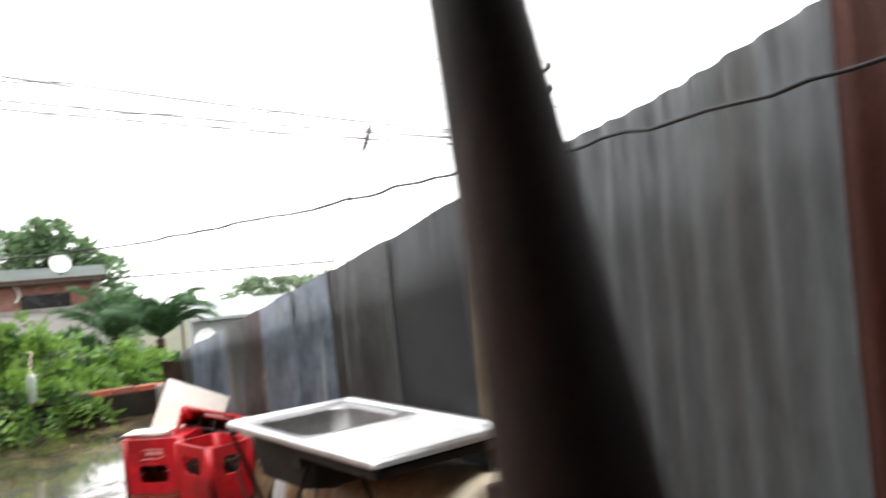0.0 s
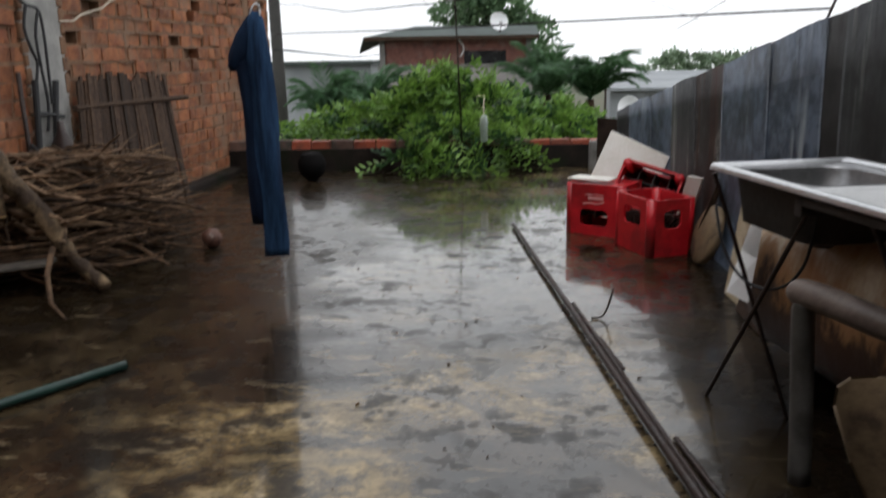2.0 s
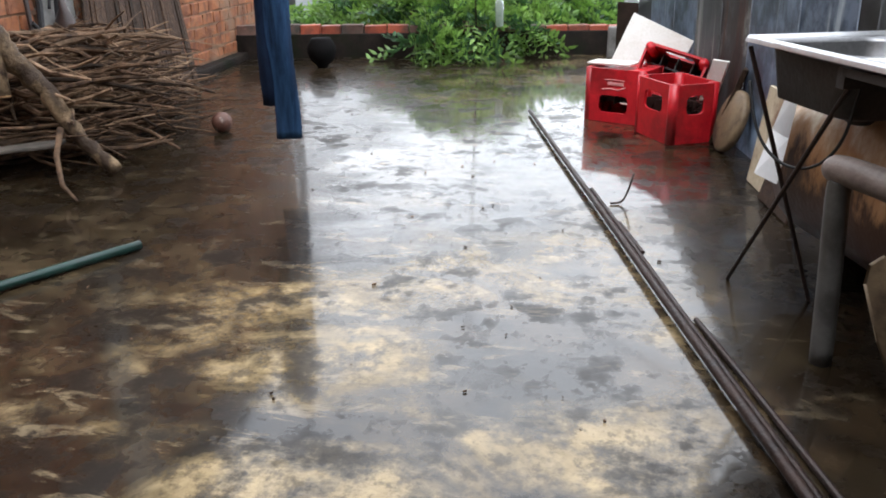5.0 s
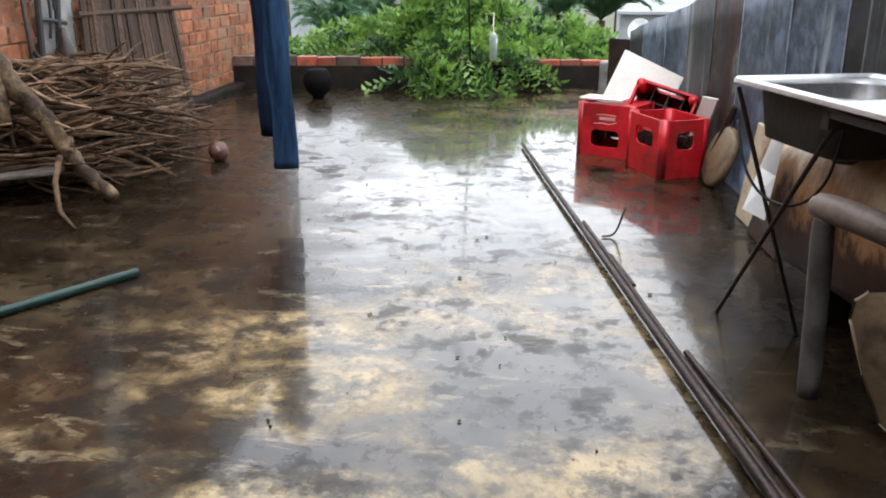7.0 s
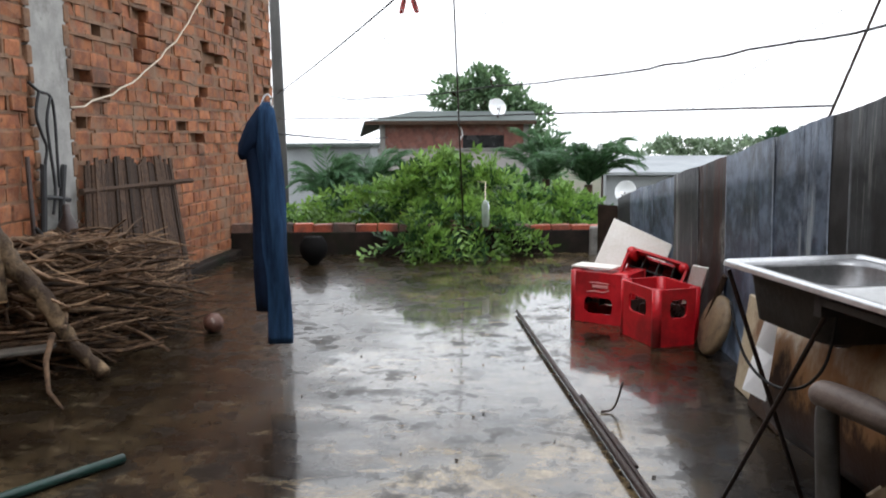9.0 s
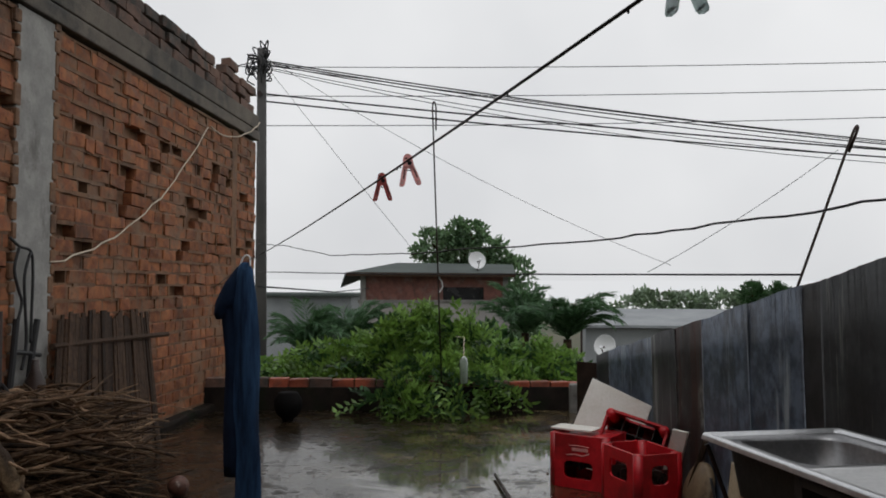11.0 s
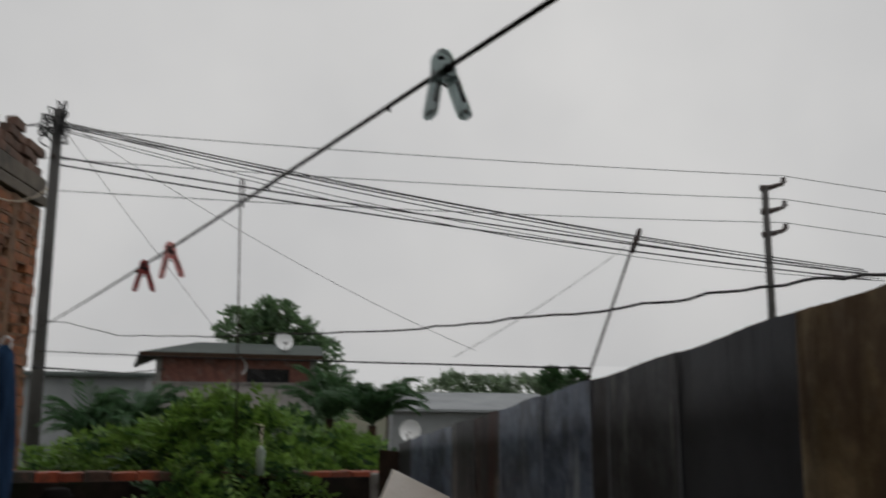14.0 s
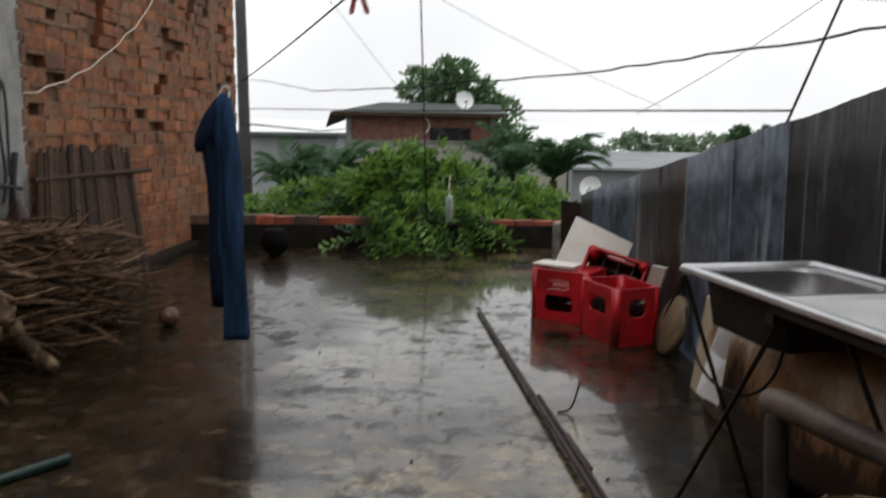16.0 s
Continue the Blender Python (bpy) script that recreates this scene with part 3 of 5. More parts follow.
def fence_panel(y0, y1, material, wave, pitch, label="", lift=0.0, out=0.0):
    bm = bmesh.new()
    n = max(12, int((y1 - y0) / (0.0095 if wave > 0.006 else 0.02)))
    rows = 6
    r = random.Random(int(y0 * 100))
    grid = []
    for i in range(n + 1):
        y = y0 + (y1 - y0) * i / n
        bulge = 0.010 * math.sin(y * 4.1) + wave * math.sin(math.tau * y / pitch)
        zt = fence_top(y) + lift + 0.004 * math.sin(y * 9.0 + y0) + r.uniform(-0.0015, 0.0015)
        col = []
        for k in range(rows + 1):
            z = -0.01 + (zt + 0.01) * k / rows
            xx = fence_x(y) + out + bulge + 0.008 * math.sin(z * 3.1 + 1.0)
            col.append(bm.verts.new((xx, y, z)))
        grid.append(col)
    for a, b in zip(grid, grid[1:]):
        for k in range(rows):
            bm.faces.new((a[k], b[k], b[k + 1], a[k + 1]))
    bmesh.ops.solidify(bm, geom=bm.faces[:], thickness=0.003)
    return part("panel", bm, material, fence, label, smooth=True)


fence_panel(-2.13, -0.27, ZINC, 0.009, 0.076)
fence_panel(-0.37, 0.65, ZINC, 0.009, 0.076, out=0.003)
fence_panel(0.57, 1.40, RUST_RED, 0.008, 0.076, "dark red rusted corrugated panel", 0.01)
fence_panel(1.385, 2.17, ZINC_LIGHT, 0.006, 0.085, "grey corrugated panel", out=0.003)
fence_panel(2.07, 2.57, TAN_SHEET, 0.0035, 0.11, "ochre stained panel", out=-0.002)
fence_panel(2.50, 3.17, ZINC_PLAIN, 0.0, 0.1, "flat dark grey panel", out=0.004)
fence_panel(3.15, 3.68, ZINC_DRIP, 0.0, 0.1, "grey panel with pale drip streaks", out=-0.003)
fence_panel(3.66, 3.86, ZINC_BROWN, 0.0, 0.1, "narrow brownish dark grey strip", out=0.006)
fence_panel(3.83, 4.38, ZINC, 0.0, 0.1, "blue-grey mottled panel", out=0.003)
fence_panel(4.35, 5.07, ZINC, 0.0, 0.1, "blue-grey streaked panel", out=-0.004)
fence_panel(5.04, 5.56, ZINC_RUST, 0.0, 0.1, "rust-stained panel with pale drips", out=0.004)
fence_panel(5.53, 6.12, ZINC_DRIP, 0.0, 0.1, "grey panel with pale drip streaks", out=-0.002)
fence_panel(6.09, 6.80, ZINC, 0.0, 0.1, "blue-grey streaked panel", out=0.003)
fence_panel(6.77, 7.57, ZINC, 0.0, 0.1, "blue-grey streaked panel", out=-0.003)
fence_panel(7.54, 8.20, ZINC_PLAIN, 0.0, 0.1, out=-0.003)
bm = bmesh.new()
add_tube(bm, [(fence_x(y) + 0.035, y, fence_top(y) - 0.03) for y in (-2.1, 0, 2, 4, 6, 8.15)], 0.02, 6)
part("rail", bm, PLANK, fence, "dark wooden rail behind the sheets")
for y in (-1.5, 0.6, 2.5, 4.9, 6.6, 8.1):
    part("post", box((fence_x(y) + 0.05, y, fence_top(y) / 2 - 0.03), (0.05, 0.05, fence_top(y) - 0.06)), PLANK, fence)

# ---- porch roof over the start, on a leaning timber ----
bm = bmesh.new()
cols = [[], []]
for i in range(161):
    x = -3.4 + 5.4 * i / 160
    for k, (y, z) in enumerate(((1.10, 2.02), (-2.35, 2.62))):
        cols[k].append(bm.verts.new((x, y, z + 0.012 * math.sin(x * math.tau / 0.13))))
for k in range(160):
    bm.faces.new((cols[0][k], cols[0][k + 1], cols[1][k + 1], cols[1][k]))
bmesh.ops.solidify(bm, geom=bm.faces[:], thickness=0.004)
tagged(part("ceiling", bm, ZINC, smooth=True), "plain corrugated sheet roof over the near end of the terrace", "roof", kind="structure")
timber = tagged(part("timber_post", tube([(0.372, 0.19, 0.0), (0.455, 0.70, 1.168), (0.471, 0.794, 1.382), (0.518, 1.072, 2.01)], [0.040, 0.0285, 0.0225, 0.0215], 12), POST_WOOD, smooth=True),
                "dark damp leaning timber post with rusty stains", "post")

# ---- sink on its iron legs ----
SINK_U = Vector((0.219, -0.847, 0)).normalized()
SINK_M = Matrix.Translation((0.487, 3.113, 0.80)) @ Matrix(((0.928, SINK_U.x, 0, 0), (0.372, SINK_U.y, 0, 0), (0, 0, 1, 0), (0, 0, 0, 1)))
SL, SW = 0.875, 0.47   # local y runs along the sink, x across it


def rounded(x0, x1, y0, y1, r, n=5):
    out = []
    for cx, cy, a in ((x1 - r, y1 - r, 0), (x0 + r, y1 - r, 90), (x0 + r, y0 + r, 180), (x1 - r, y0 + r, 270)):
        for k in range(n + 1):
            t = radians(a + 90 * k / n)
            out.append((cx + r * math.cos(t), cy + r * math.sin(t)))
    return out


def loft(bm, loops, close_last=True):
    rings = [[bm.verts.new(p) for p in lp] for lp in loops]
    for a, b in zip(rings, rings[1:]):
        for k in range(len(a)):
            bm.faces.new((a[k], a[(k + 1) % len(a)], b[(k + 1) % len(a)], b[k]))
    if close_last:
        bm.faces.new(rings[-1])
    return rings


def ring(x0, x1, y0, y1, r, z):
    return [(x, y, z) for x, y in rounded(x0, x1, y0, y1, r)]


sink = thing("kitchen_sink", "stainless steel sink with drainboard on crossed iron legs", "sink", SINK_M)
bm = bmesh.new()
loft(bm, [ring(-0.002, SW + 0.002, -0.002, SL + 0.002, 0.02, -0.014), ring(0, SW, 0, SL, 0.02, -0.004), ring(0.004, SW - 0.004, 0.004, SL - 0.004, 0.02, 0.003),
          ring(0.022, SW - 0.022, 0.022, SL - 0.022, 0.02, 0.003), ring(0.030, SW - 0.030, 0.030, SL - 0.030, 0.02, -0.006)], False)
part("rim", bm, STEEL, sink, "bright folded steel rim", True)
bm = bmesh.new()
loft(bm, [ring(0.029, SW - 0.029, 0.029, 0.455, 0.02, -0.006), ring(0.065, SW - 0.065, 0.065, 0.425, 0.07, -0.008), ring(0.07, SW - 0.07, 0.07, 0.42, 0.07, -0.02),
          ring(0.082, SW - 0.082, 0.082, 0.408, 0.08, -0.15), ring(0.12, SW - 0.12, 0.12, 0.37, 0.06, -0.165)])
# the bowl's steel is darker than the rim's
part("bowl", bm, BOWL_STEEL, sink, "darker grey bowl", True)
bm = bmesh.new()
loft(bm, [ring(0.029, SW - 0.029, 0.452, SL - 0.029, 0.015, -0.006), ring(0.055, SW - 0.055, 0.475, SL - 0.05, 0.02, -0.007), ring(0.06, SW - 0.06, 0.48, SL - 0.055, 0.02, -0.013)])
part("drainboard", bm, SATIN, sink, "flat brushed drainboard", True)
# outer bowl in a much darker colour than the steel above it
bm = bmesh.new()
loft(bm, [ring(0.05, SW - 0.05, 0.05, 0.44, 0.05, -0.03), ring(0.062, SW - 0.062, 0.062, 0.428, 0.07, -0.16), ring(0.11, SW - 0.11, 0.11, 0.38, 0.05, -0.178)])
part("underside", bm, DARK_STEEL, sink, "dark underside of the bowl", True)
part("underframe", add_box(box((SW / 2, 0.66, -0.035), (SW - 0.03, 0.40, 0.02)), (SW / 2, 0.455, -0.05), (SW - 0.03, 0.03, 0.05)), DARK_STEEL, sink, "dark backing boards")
part("drain", tube([(SW / 2, 0.245, -0.17), (SW / 2, 0.245, -0.20), (SW / 2, 0.245, -0.215)], [0.05, 0.045, 0.03], 14), DARK_STEEL, sink)
INV = SINK_M.inverted()
for a, b in (((0.50, 3.08, 0.775), (0.75, 3.07, 0.0)), ((0.66, 2.70, 0.765), (0.543, 3.21, 0.0)), ((0.73, 2.56, 0.765), (0.93, 2.20, 0.0)), ((1.09, 2.48, 0.765), (0.75, 2.28, 0.0)),
             ((0.92, 3.22, 0.775), (0.90, 2.98, 0.0))):
    part("leg", tube([INV @ Vector(a), INV @ Vector(a).lerp(Vector(b), 0.5), INV @ Vector(b)], 0.007, 8), IRON, sink, "rusted iron rod leg")
part("loop", tube(flow([INV @ Vector(p) for p in ((0.505, 3.06, 0.68), (0.515, 3.03, 0.60), (0.535, 3.0, 0.53), (0.565, 2.97, 0.485), (0.60, 2.93, 0.465), (0.635, 2.88, 0.475), (0.66, 2.82, 0.52), (0.672, 2.76, 0.60), (0.672, 2.71, 0.74))]), 0.0045, 8), BLACK, sink, "slack black cable", True)

# ---- rusty appliance shell lying under the sink ----
tank = thing("rusty_cabinet", "rusting white enamel appliance shell lying under the sink", "appliance")
FAR_T, NEAR_T = (0.69, 3.32), (0.985, 2.36)


def shell_ring(f, shrink=0.0):
    fx, fy = FAR_T[0] + (NEAR_T[0] - FAR_T[0]) * f, FAR_T[1] + (NEAR_T[1] - FAR_T[1]) * f
    back = fence_x(fy) - 0.03 - shrink
    zt = 0.615 + 0.075 * f - shrink
    prof = [(0.05, 0.17), (0.005, 0.23), (-0.03, 0.33), (-0.035, 0.43), (-0.018, zt - 0.09), (0.012, zt - 0.04), (0.06, zt - 0.008), (0.5, zt + 0.01), (1.0, zt)]
    pts = [Vector((fx + shrink + (o if o < 0.1 else 0.06 + (back - fx - 0.06) * (o - 0.06) / 0.94), fy, z)) for o, z in prof]
    return pts + [Vector((back, fy, 0.17))]


bm = bmesh.new()
dent = random.Random(6)
loops = [shell_ring(0.0, 0.02)] + [[p + Vector((dent.uniform(-0.004, 0.004), 0, dent.uniform(-0.003, 0.003))) for p in shell_ring(k / 14)] for k in range(15)] + [shell_ring(1.0, 0.02)]
rings = loft(bm, loops)
bm.faces.new(rings[0][::-1])
bmesh.ops.recalc_face_normals(bm, faces=bm.faces[:])
part("shell", bm, RUST_ENAMEL, tank, "", True)
bm = quad_mesh([(0.678, 3.3, 0.631), (0.682, 3.19, 0.641), (0.658, 3.15, 0.492), (0.633, 3.11, 0.359), (0.587, 3.23, 0.36), (0.635, 3.28, 0.491)], [(0, 1, 2, 3, 4, 5)])
bmesh.ops.solidify(bm, geom=bm.faces[:], thickness=0.008)
part("flap", bm, WHITE_SHEET, tank, "torn white sheet flap")
for f in (0.1, 0.5, 0.92):
    fx, fy = FAR_T[0] + (NEAR_T[0] - FAR_T[0]) * f, FAR_T[1] + (NEAR_T[1] - FAR_T[1]) * f
    part("block", box(((fx + fence_x(fy)) / 2 + 0.03, fy, 0.088), (0.16, 0.14, 0.176), None, 0.012), DARK_RENDER, tank, "dark wet support block")

# narrow black upright that fills the gap right of the tank
tagged(part("dark_upright", box((1.10, 2.29, 0.35), (0.11, 0.03, 0.70), None, 0.006), POST_WOOD), "black board standing in the gap beside the tank", "board")

# ---- stool by the tank ----
stool = thing("plastic_stool", "dull grey plastic stool with a pinkish worn arm", "stool")
part("leg", tube(flow([(0.700, 2.655, 0.0), (0.684, 2.648, 0.25), (0.668, 2.640, 0.46), (0.668, 2.632, 0.515)], 4), [0.029] * 13, 14), GREY_PLASTIC, stool, "", True)
part("arm", tube(flow([(0.655, 2.668, 0.525), (0.664, 2.640, 0.537), (0.72, 2.56, 0.533), (0.80, 2.47, 0.515), (0.90, 2.38, 0.50)], 5), [0.022, 0.028, 0.032, 0.034] + [0.036] * 17, 14), SEAT, stool, "pinkish-grey worn rounded arm", True)
part("leg", tube([(0.95, 2.42, 0.0), (0.94, 2.41, 0.25), (0.92, 2.40, 0.49)], [0.02, 0.022, 0.024], 10), DARK_STEEL, stool, "dark leg at the arm's end", True)
bm = quad_mesh([(0.7, 2.46, 0.314), (0.703, 2.46, 0.364), (0.728, 2.45, 0.393), (0.781, 2.43, 0.405), (0.857, 2.38, 0.418), (0.935, 2.36, 0.064), (0.855, 2.45, 0.0), (0.811, 2.46, 0.04), (0.752, 2.46, 0.168)], [tuple(range(9))])
bmesh.ops.solidify(bm, geom=bm.faces[:], thickness=-0.045)
bmesh.ops.bevel(bm, geom=bm.edges[:], offset=0.008, segments=2, affect="EDGES")
tagged(part("leaning_slab", bm, TAN, smooth=True), "tan stained rounded slab standing in the dark under the sink", "slab")

# ---- things leaning on the fence ----
for (cx, cy, r, m, lab) in ((0.80, 4.97, 0.165, TAN, "stained beige round lid leaning on the fence"),):
    n = Vector((-0.94, -0.16, 0.30)).normalized()
    c = Vector((cx, cy, r * 0.97))
    tagged(part("round_lid", tube([c - n * 0.02, c - n * 0.012, c + n * 0.012, c + n * 0.022], [r - 0.01, r, r, r - 0.012], 28), m, smooth=True), lab, "lid")


def leaning_board(name, base, top, width_vec, thick, material, label, category):
    a, b, w = Vector(base), Vector(top), Vector(width_vec)
    n = (b - a).cross(w).normalized() * thick
    bm = bmesh.new()
    v = [bm.verts.new(p) for p in (a, a + w, b + w, b, a + n, a + w + n, b + w + n, b + n)]
    for f in ((0, 1, 2, 3), (7, 6, 5, 4), (0, 4, 5, 1), (1, 5, 6, 2), (2, 6, 7, 3), (3, 7, 4, 0)):
        bm.faces.new([v[i] for i in f])
    bmesh.ops.recalc_face_normals(bm, faces=bm.faces[:])
    bmesh.ops.bevel(bm, geom=bm.edges[:], offset=min(0.004, thick * 0.3), segments=1, affect="EDGES")
    return tagged(part(name, bm, material), label, category)


leaning_board("board", (0.86, 4.05, 0.0), (0.915, 4.07, 0.44), (-0.04, 0.36, 0.0), 0.02, BEIGE, "cream enamel panel with rust stains leaning on the fence", "panel")
leaning_board("board", (0.735, 5.40, 0.0), (0.80, 5.18, 0.44), (-0.07, 0.10, 0.0), 0.015, WHITE_BOARD, "narrow cream board leaning on the fence", "board")
leaning_board("board", (0.745, 5.10, 0.0), (0.86, 4.98, 0.42), (0.02, 0.07, 0.0), 0.03, PLANK, "dark wet plank leaning on the fence", "plank")
leaning_board("board", (0.86, 3.78, 0.0), (0.95, 3.80, 0.34), (-0.04, 0.36, 0.0), 0.02, PLANK, "dark rotten board leaning on the fence", "board")
leaning_board("loose_board", (0.06, 6.03, 0.0), (0.33, 6.30, 0.60), (0.39, -0.12, -0.17), 0.022, WHITE_BOARD, "dirty white board leaning behind the red crates", "panel")
tagged(part("foam_sheet", box((0, 0, 0), (0.28, 0.16, 0.012), Matrix.Translation((0.20, 5.78, 0.341)) @ Matrix.Rotation(-0.45, 4, "Z"), 0.003), WHITE_BOARD), "thin white foam sheet lying on a red crate", "sheet")

# ---- red bottle crates ----
PRINT = surface("faded_pink_print", (0.62, 0.22, 0.21), (0.72, 0.34, 0.32), 20, (0.4, 0.5), 0)
CL, CD, CH = 0.39, 0.29, 0.325


def crate(m, label, printed=False):
    c = thing("bottle_crate", label, "crate", m, "red bottle crates")

    def side(length, hole_w, turn, off):
        M = Matrix.Rotation(turn, 4, "Z") @ Matrix.Translation((0, off, 0))
        h = length / 2 - 0.024
        bm = bmesh.new()
        outer, inner = rounded(-h, h, 0.0, CH, 0.004), rounded(-hole_w / 2, hole_w / 2, CH - 0.165, CH - 0.06, 0.03)
        o = [[bm.verts.new(M @ Vector((x, y, z))) for x, z in lp] for lp in (outer, inner) for y in (-0.008, 0.006)]
        n = len(outer)
        for a, b in ((0, 2), (3, 1), (2, 3), (1, 0)):
            for k in range(n):
                bm.faces.new((o[a][k], o[a][(k + 1) % n], o[b][(k + 1) % n], o[b][k]))
        bmesh.ops.recalc_face_normals(bm, faces=bm.faces[:])
        part("side", bm, RED_PLASTIC, c)
    side(CL, 0.19, 0, -CD / 2 + 0.007)
    side(CL, 0.19, math.pi, -CD / 2 + 0.007)
    side(CD, 0.11, math.pi / 2, -CL / 2 + 0.007)
    side(CD, 0.11, -math.pi / 2, -CL / 2 + 0.007)
    for sx in (-1, 1):
        for sy in (-1, 1):
            part("corner_post", tube([(sx * (CL / 2 - 0.026), sy * (CD / 2 - 0.026), 0), (sx * (CL / 2 - 0.026), sy * (CD / 2 - 0.026), CH)], 0.03, 14), RED_PLASTIC, c, "", True)
    bm = bmesh.new()
    loft(bm, [ring(-CL / 2 + 0.012, CL / 2 - 0.012, -CD / 2 + 0.012, CD / 2 - 0.012, 0.02, 0.03), ring(-CL / 2 + 0.012, CL / 2 - 0.012, -CD / 2 + 0.012, CD / 2 - 0.012, 0.02, 0.004),
              ring(-CL / 2 + 0.035, CL / 2 - 0.035, -CD / 2 + 0.035, CD / 2 - 0.035, 0.02, 0.004), ring(-CL / 2 + 0.042, CL / 2 - 0.042, -CD / 2 + 0.042, CD / 2 - 0.042, 0.02, 0.014)])
    part("base", bm, RED_PLASTIC, c)
    bm = bmesh.new()
    for i in range(1, 4):
        add_box(bm, (-CL / 2 + i * CL / 4, 0, 0.12), (0.006, CD - 0.03, 0.19))
    for i in range(1, 3):
        add_box(bm, (0, -CD / 2 + i * CD / 3, 0.12), (CL - 0.03, 0.006, 0.19))
    # dividers take a dark brown instead of the crate's red
    part("divider", bm, DARK_IN, c, "dark bottle dividers")
    if printed:
        part("badge", box((-0.012, -CD / 2 - 0.002, 0.088), (0.105, 0.004, 0.020), None, 0.0015), PRINT, c, "faded pale printed bar")
        part("badge", tube(flow([(-0.075, -CD / 2 - 0.001, 0.105), (-0.03, -CD / 2 - 0.001, 0.122), (0.02, -CD / 2 - 0.001, 0.118), (0.075, -CD / 2 - 0.001, 0.126)]), 0.004, 6), PRINT, c, "faded pale curved stripe")
        part("badge", tube(flow([(-0.07, -CD / 2 - 0.001, 0.068), (0.0, -CD / 2 - 0.001, 0.064), (0.06, -CD / 2 - 0.001, 0.067)]), 0.0035, 6), PRINT, c, "faded pale stripe")
    return c


crate(Matrix.Translation((0.272, 5.735, 0.002)) @ Matrix.Rotation(radians(-27), 4, "Z") @ Matrix.Translation((0, 0, CH)) @ Matrix.Rotation(math.pi, 4, "Y"), "red plastic bottle crate upside down on the wet floor", True)
crate(Matrix.Translation((0.545, 5.285, 0.002)) @ Matrix.Rotation(radians(-64), 4, "Z"), "red plastic bottle crate standing upright before the others")
crate(Matrix.Translation((0.60, 5.96, 0.17)) @ Matrix.Rotation(radians(-20), 4, "Z") @ Matrix.Rotation(radians(14), 4, "Y") @ Matrix.Rotation(radians(66), 4, "X"), "red plastic bottle crate tilted open against the fence")

# ---- rods and bits on the floor ----
rods = thing("iron_rods", "long rusted iron rods lying on the wet floor", "rods")
part("rod", tube([(-0.315, 5.82, 0.022), (-0.13, 4.97, 0.024), (0.09, 3.98, 0.026), (0.30, 3.02, 0.028), (0.47, 2.26, 0.028), (0.66, 1.38, 0.028)], [0.011, 0.012, 0.013, 0.014, 0.015, 0.015], 10), IRON, rods, "", True)
part("rod", tube([(0.09, 4.14, 0.012), (0.175, 3.76, 0.012), (0.352, 2.94, 0.012), (0.525, 2.16, 0.012), (0.705, 1.34, 0.012)], 0.009, 8), IRON, rods, "", True)
part("rod", tube([(0.20, 3.70, 0.010), (0.275, 3.38, 0.010)], 0.008, 8), IRON, rods)
part("rod", tube([(0.40, 2.85, 0.010), (0.475, 2.55, 0.010), (0.60, 2.02, 0.010)], 0.009, 8), IRON, rods)
tagged(part("bent_wire", tube(flow([(0.17, 3.96, 0.006), (0.215, 3.97, 0.012), (0.24, 3.99, 0.05), (0.262, 4.0, 0.13)]), 0.0048, 7), IRON, smooth=True), "short bent rusted rod sticking up from the floor", "rod")
tagged(part("green_pipe", tube([(-2.25, 2.06, 0.02), (-1.83, 2.76, 0.02), (-1.575, 3.18, 0.02)], 0.018, 12), GREEN_PIPE, smooth=True), "dark green plastic pipe lying on the floor", "pipe")
bm = bmesh.new()
bmesh.ops.create_uvsphere(bm, u_segments=20, v_segments=14, radius=0.062)
for v in bm.verts:
    v.co *= 1 + 0.05 * noise.noise(v.co * 22)
bmesh.ops.translate(bm, vec=(-2.12, 5.10, 0.058), verts=bm.verts)
# the pale spots put the husk's highlights into its colour
tagged(part("coconut", bm, surface("brown_husk", (0.06, 0.024, 0.016), (0.13, 0.055, 0.036), 20, (0.35, 0.55), 0.5, spots=(0.50, 0.42, 0.36), spot_size=14, spot_at=(0.55, 0.66)), smooth=True), "small brown coconut lying on the wet floor", "coconut")
pot_prof = [(0.045, 0.0), (0.05, 0.02), (0.105, 0.07), (0.13, 0.14), (0.125, 0.20), (0.095, 0.25), (0.085, 0.262), (0.078, 0.255), (0.085, 0.20)]
tagged(part("black_pot", tube([(-2.33, 7.68, z) for _, z in pot_prof], [r for r, _ in pot_prof], 24), surface("sooty_black_pot", (0.003, 0.003, 0.003), (0.008, 0.007, 0.007), 12, (0.8, 0.95), 0.3, spec=0.1), smooth=True),
       "sooty black round pot standing on the wet floor", "pot")
bm = bmesh.new()
r5 = random.Random(5)
for k in range(190):
    x, y = r5.uniform(-2.6, 0.7), r5.uniform(2.2, 7.9)
    a, l = r5.uniform(0, 3.1), r5.uniform(0.004, 0.016)
    add_tube(bm, [(x, y, 0.004), (x + l * math.cos(a), y + l * math.sin(a), 0.005)], r5.uniform(0.0012, 0.0038), 5)
tagged(part("floor_litter", bm, BARK), "scattered crumbs and twig bits on the wet floor", "litter", kind="stuff")
tagged(part("concrete_block", box((0.27, 8.60, 0.13), (0.11, 0.11, 0.30), None, 0.02), CONCRETE), "pale broken concrete block at the parapet's end", "block")
leaning_board("rusty_sheet", (0.29, 8.45, 0.0), (0.285, 8.47, 0.511), (0.195, -0.15, 0.0), 0.006, IRON, "dark rusty sheet scrap standing at the fence end", "sheet")

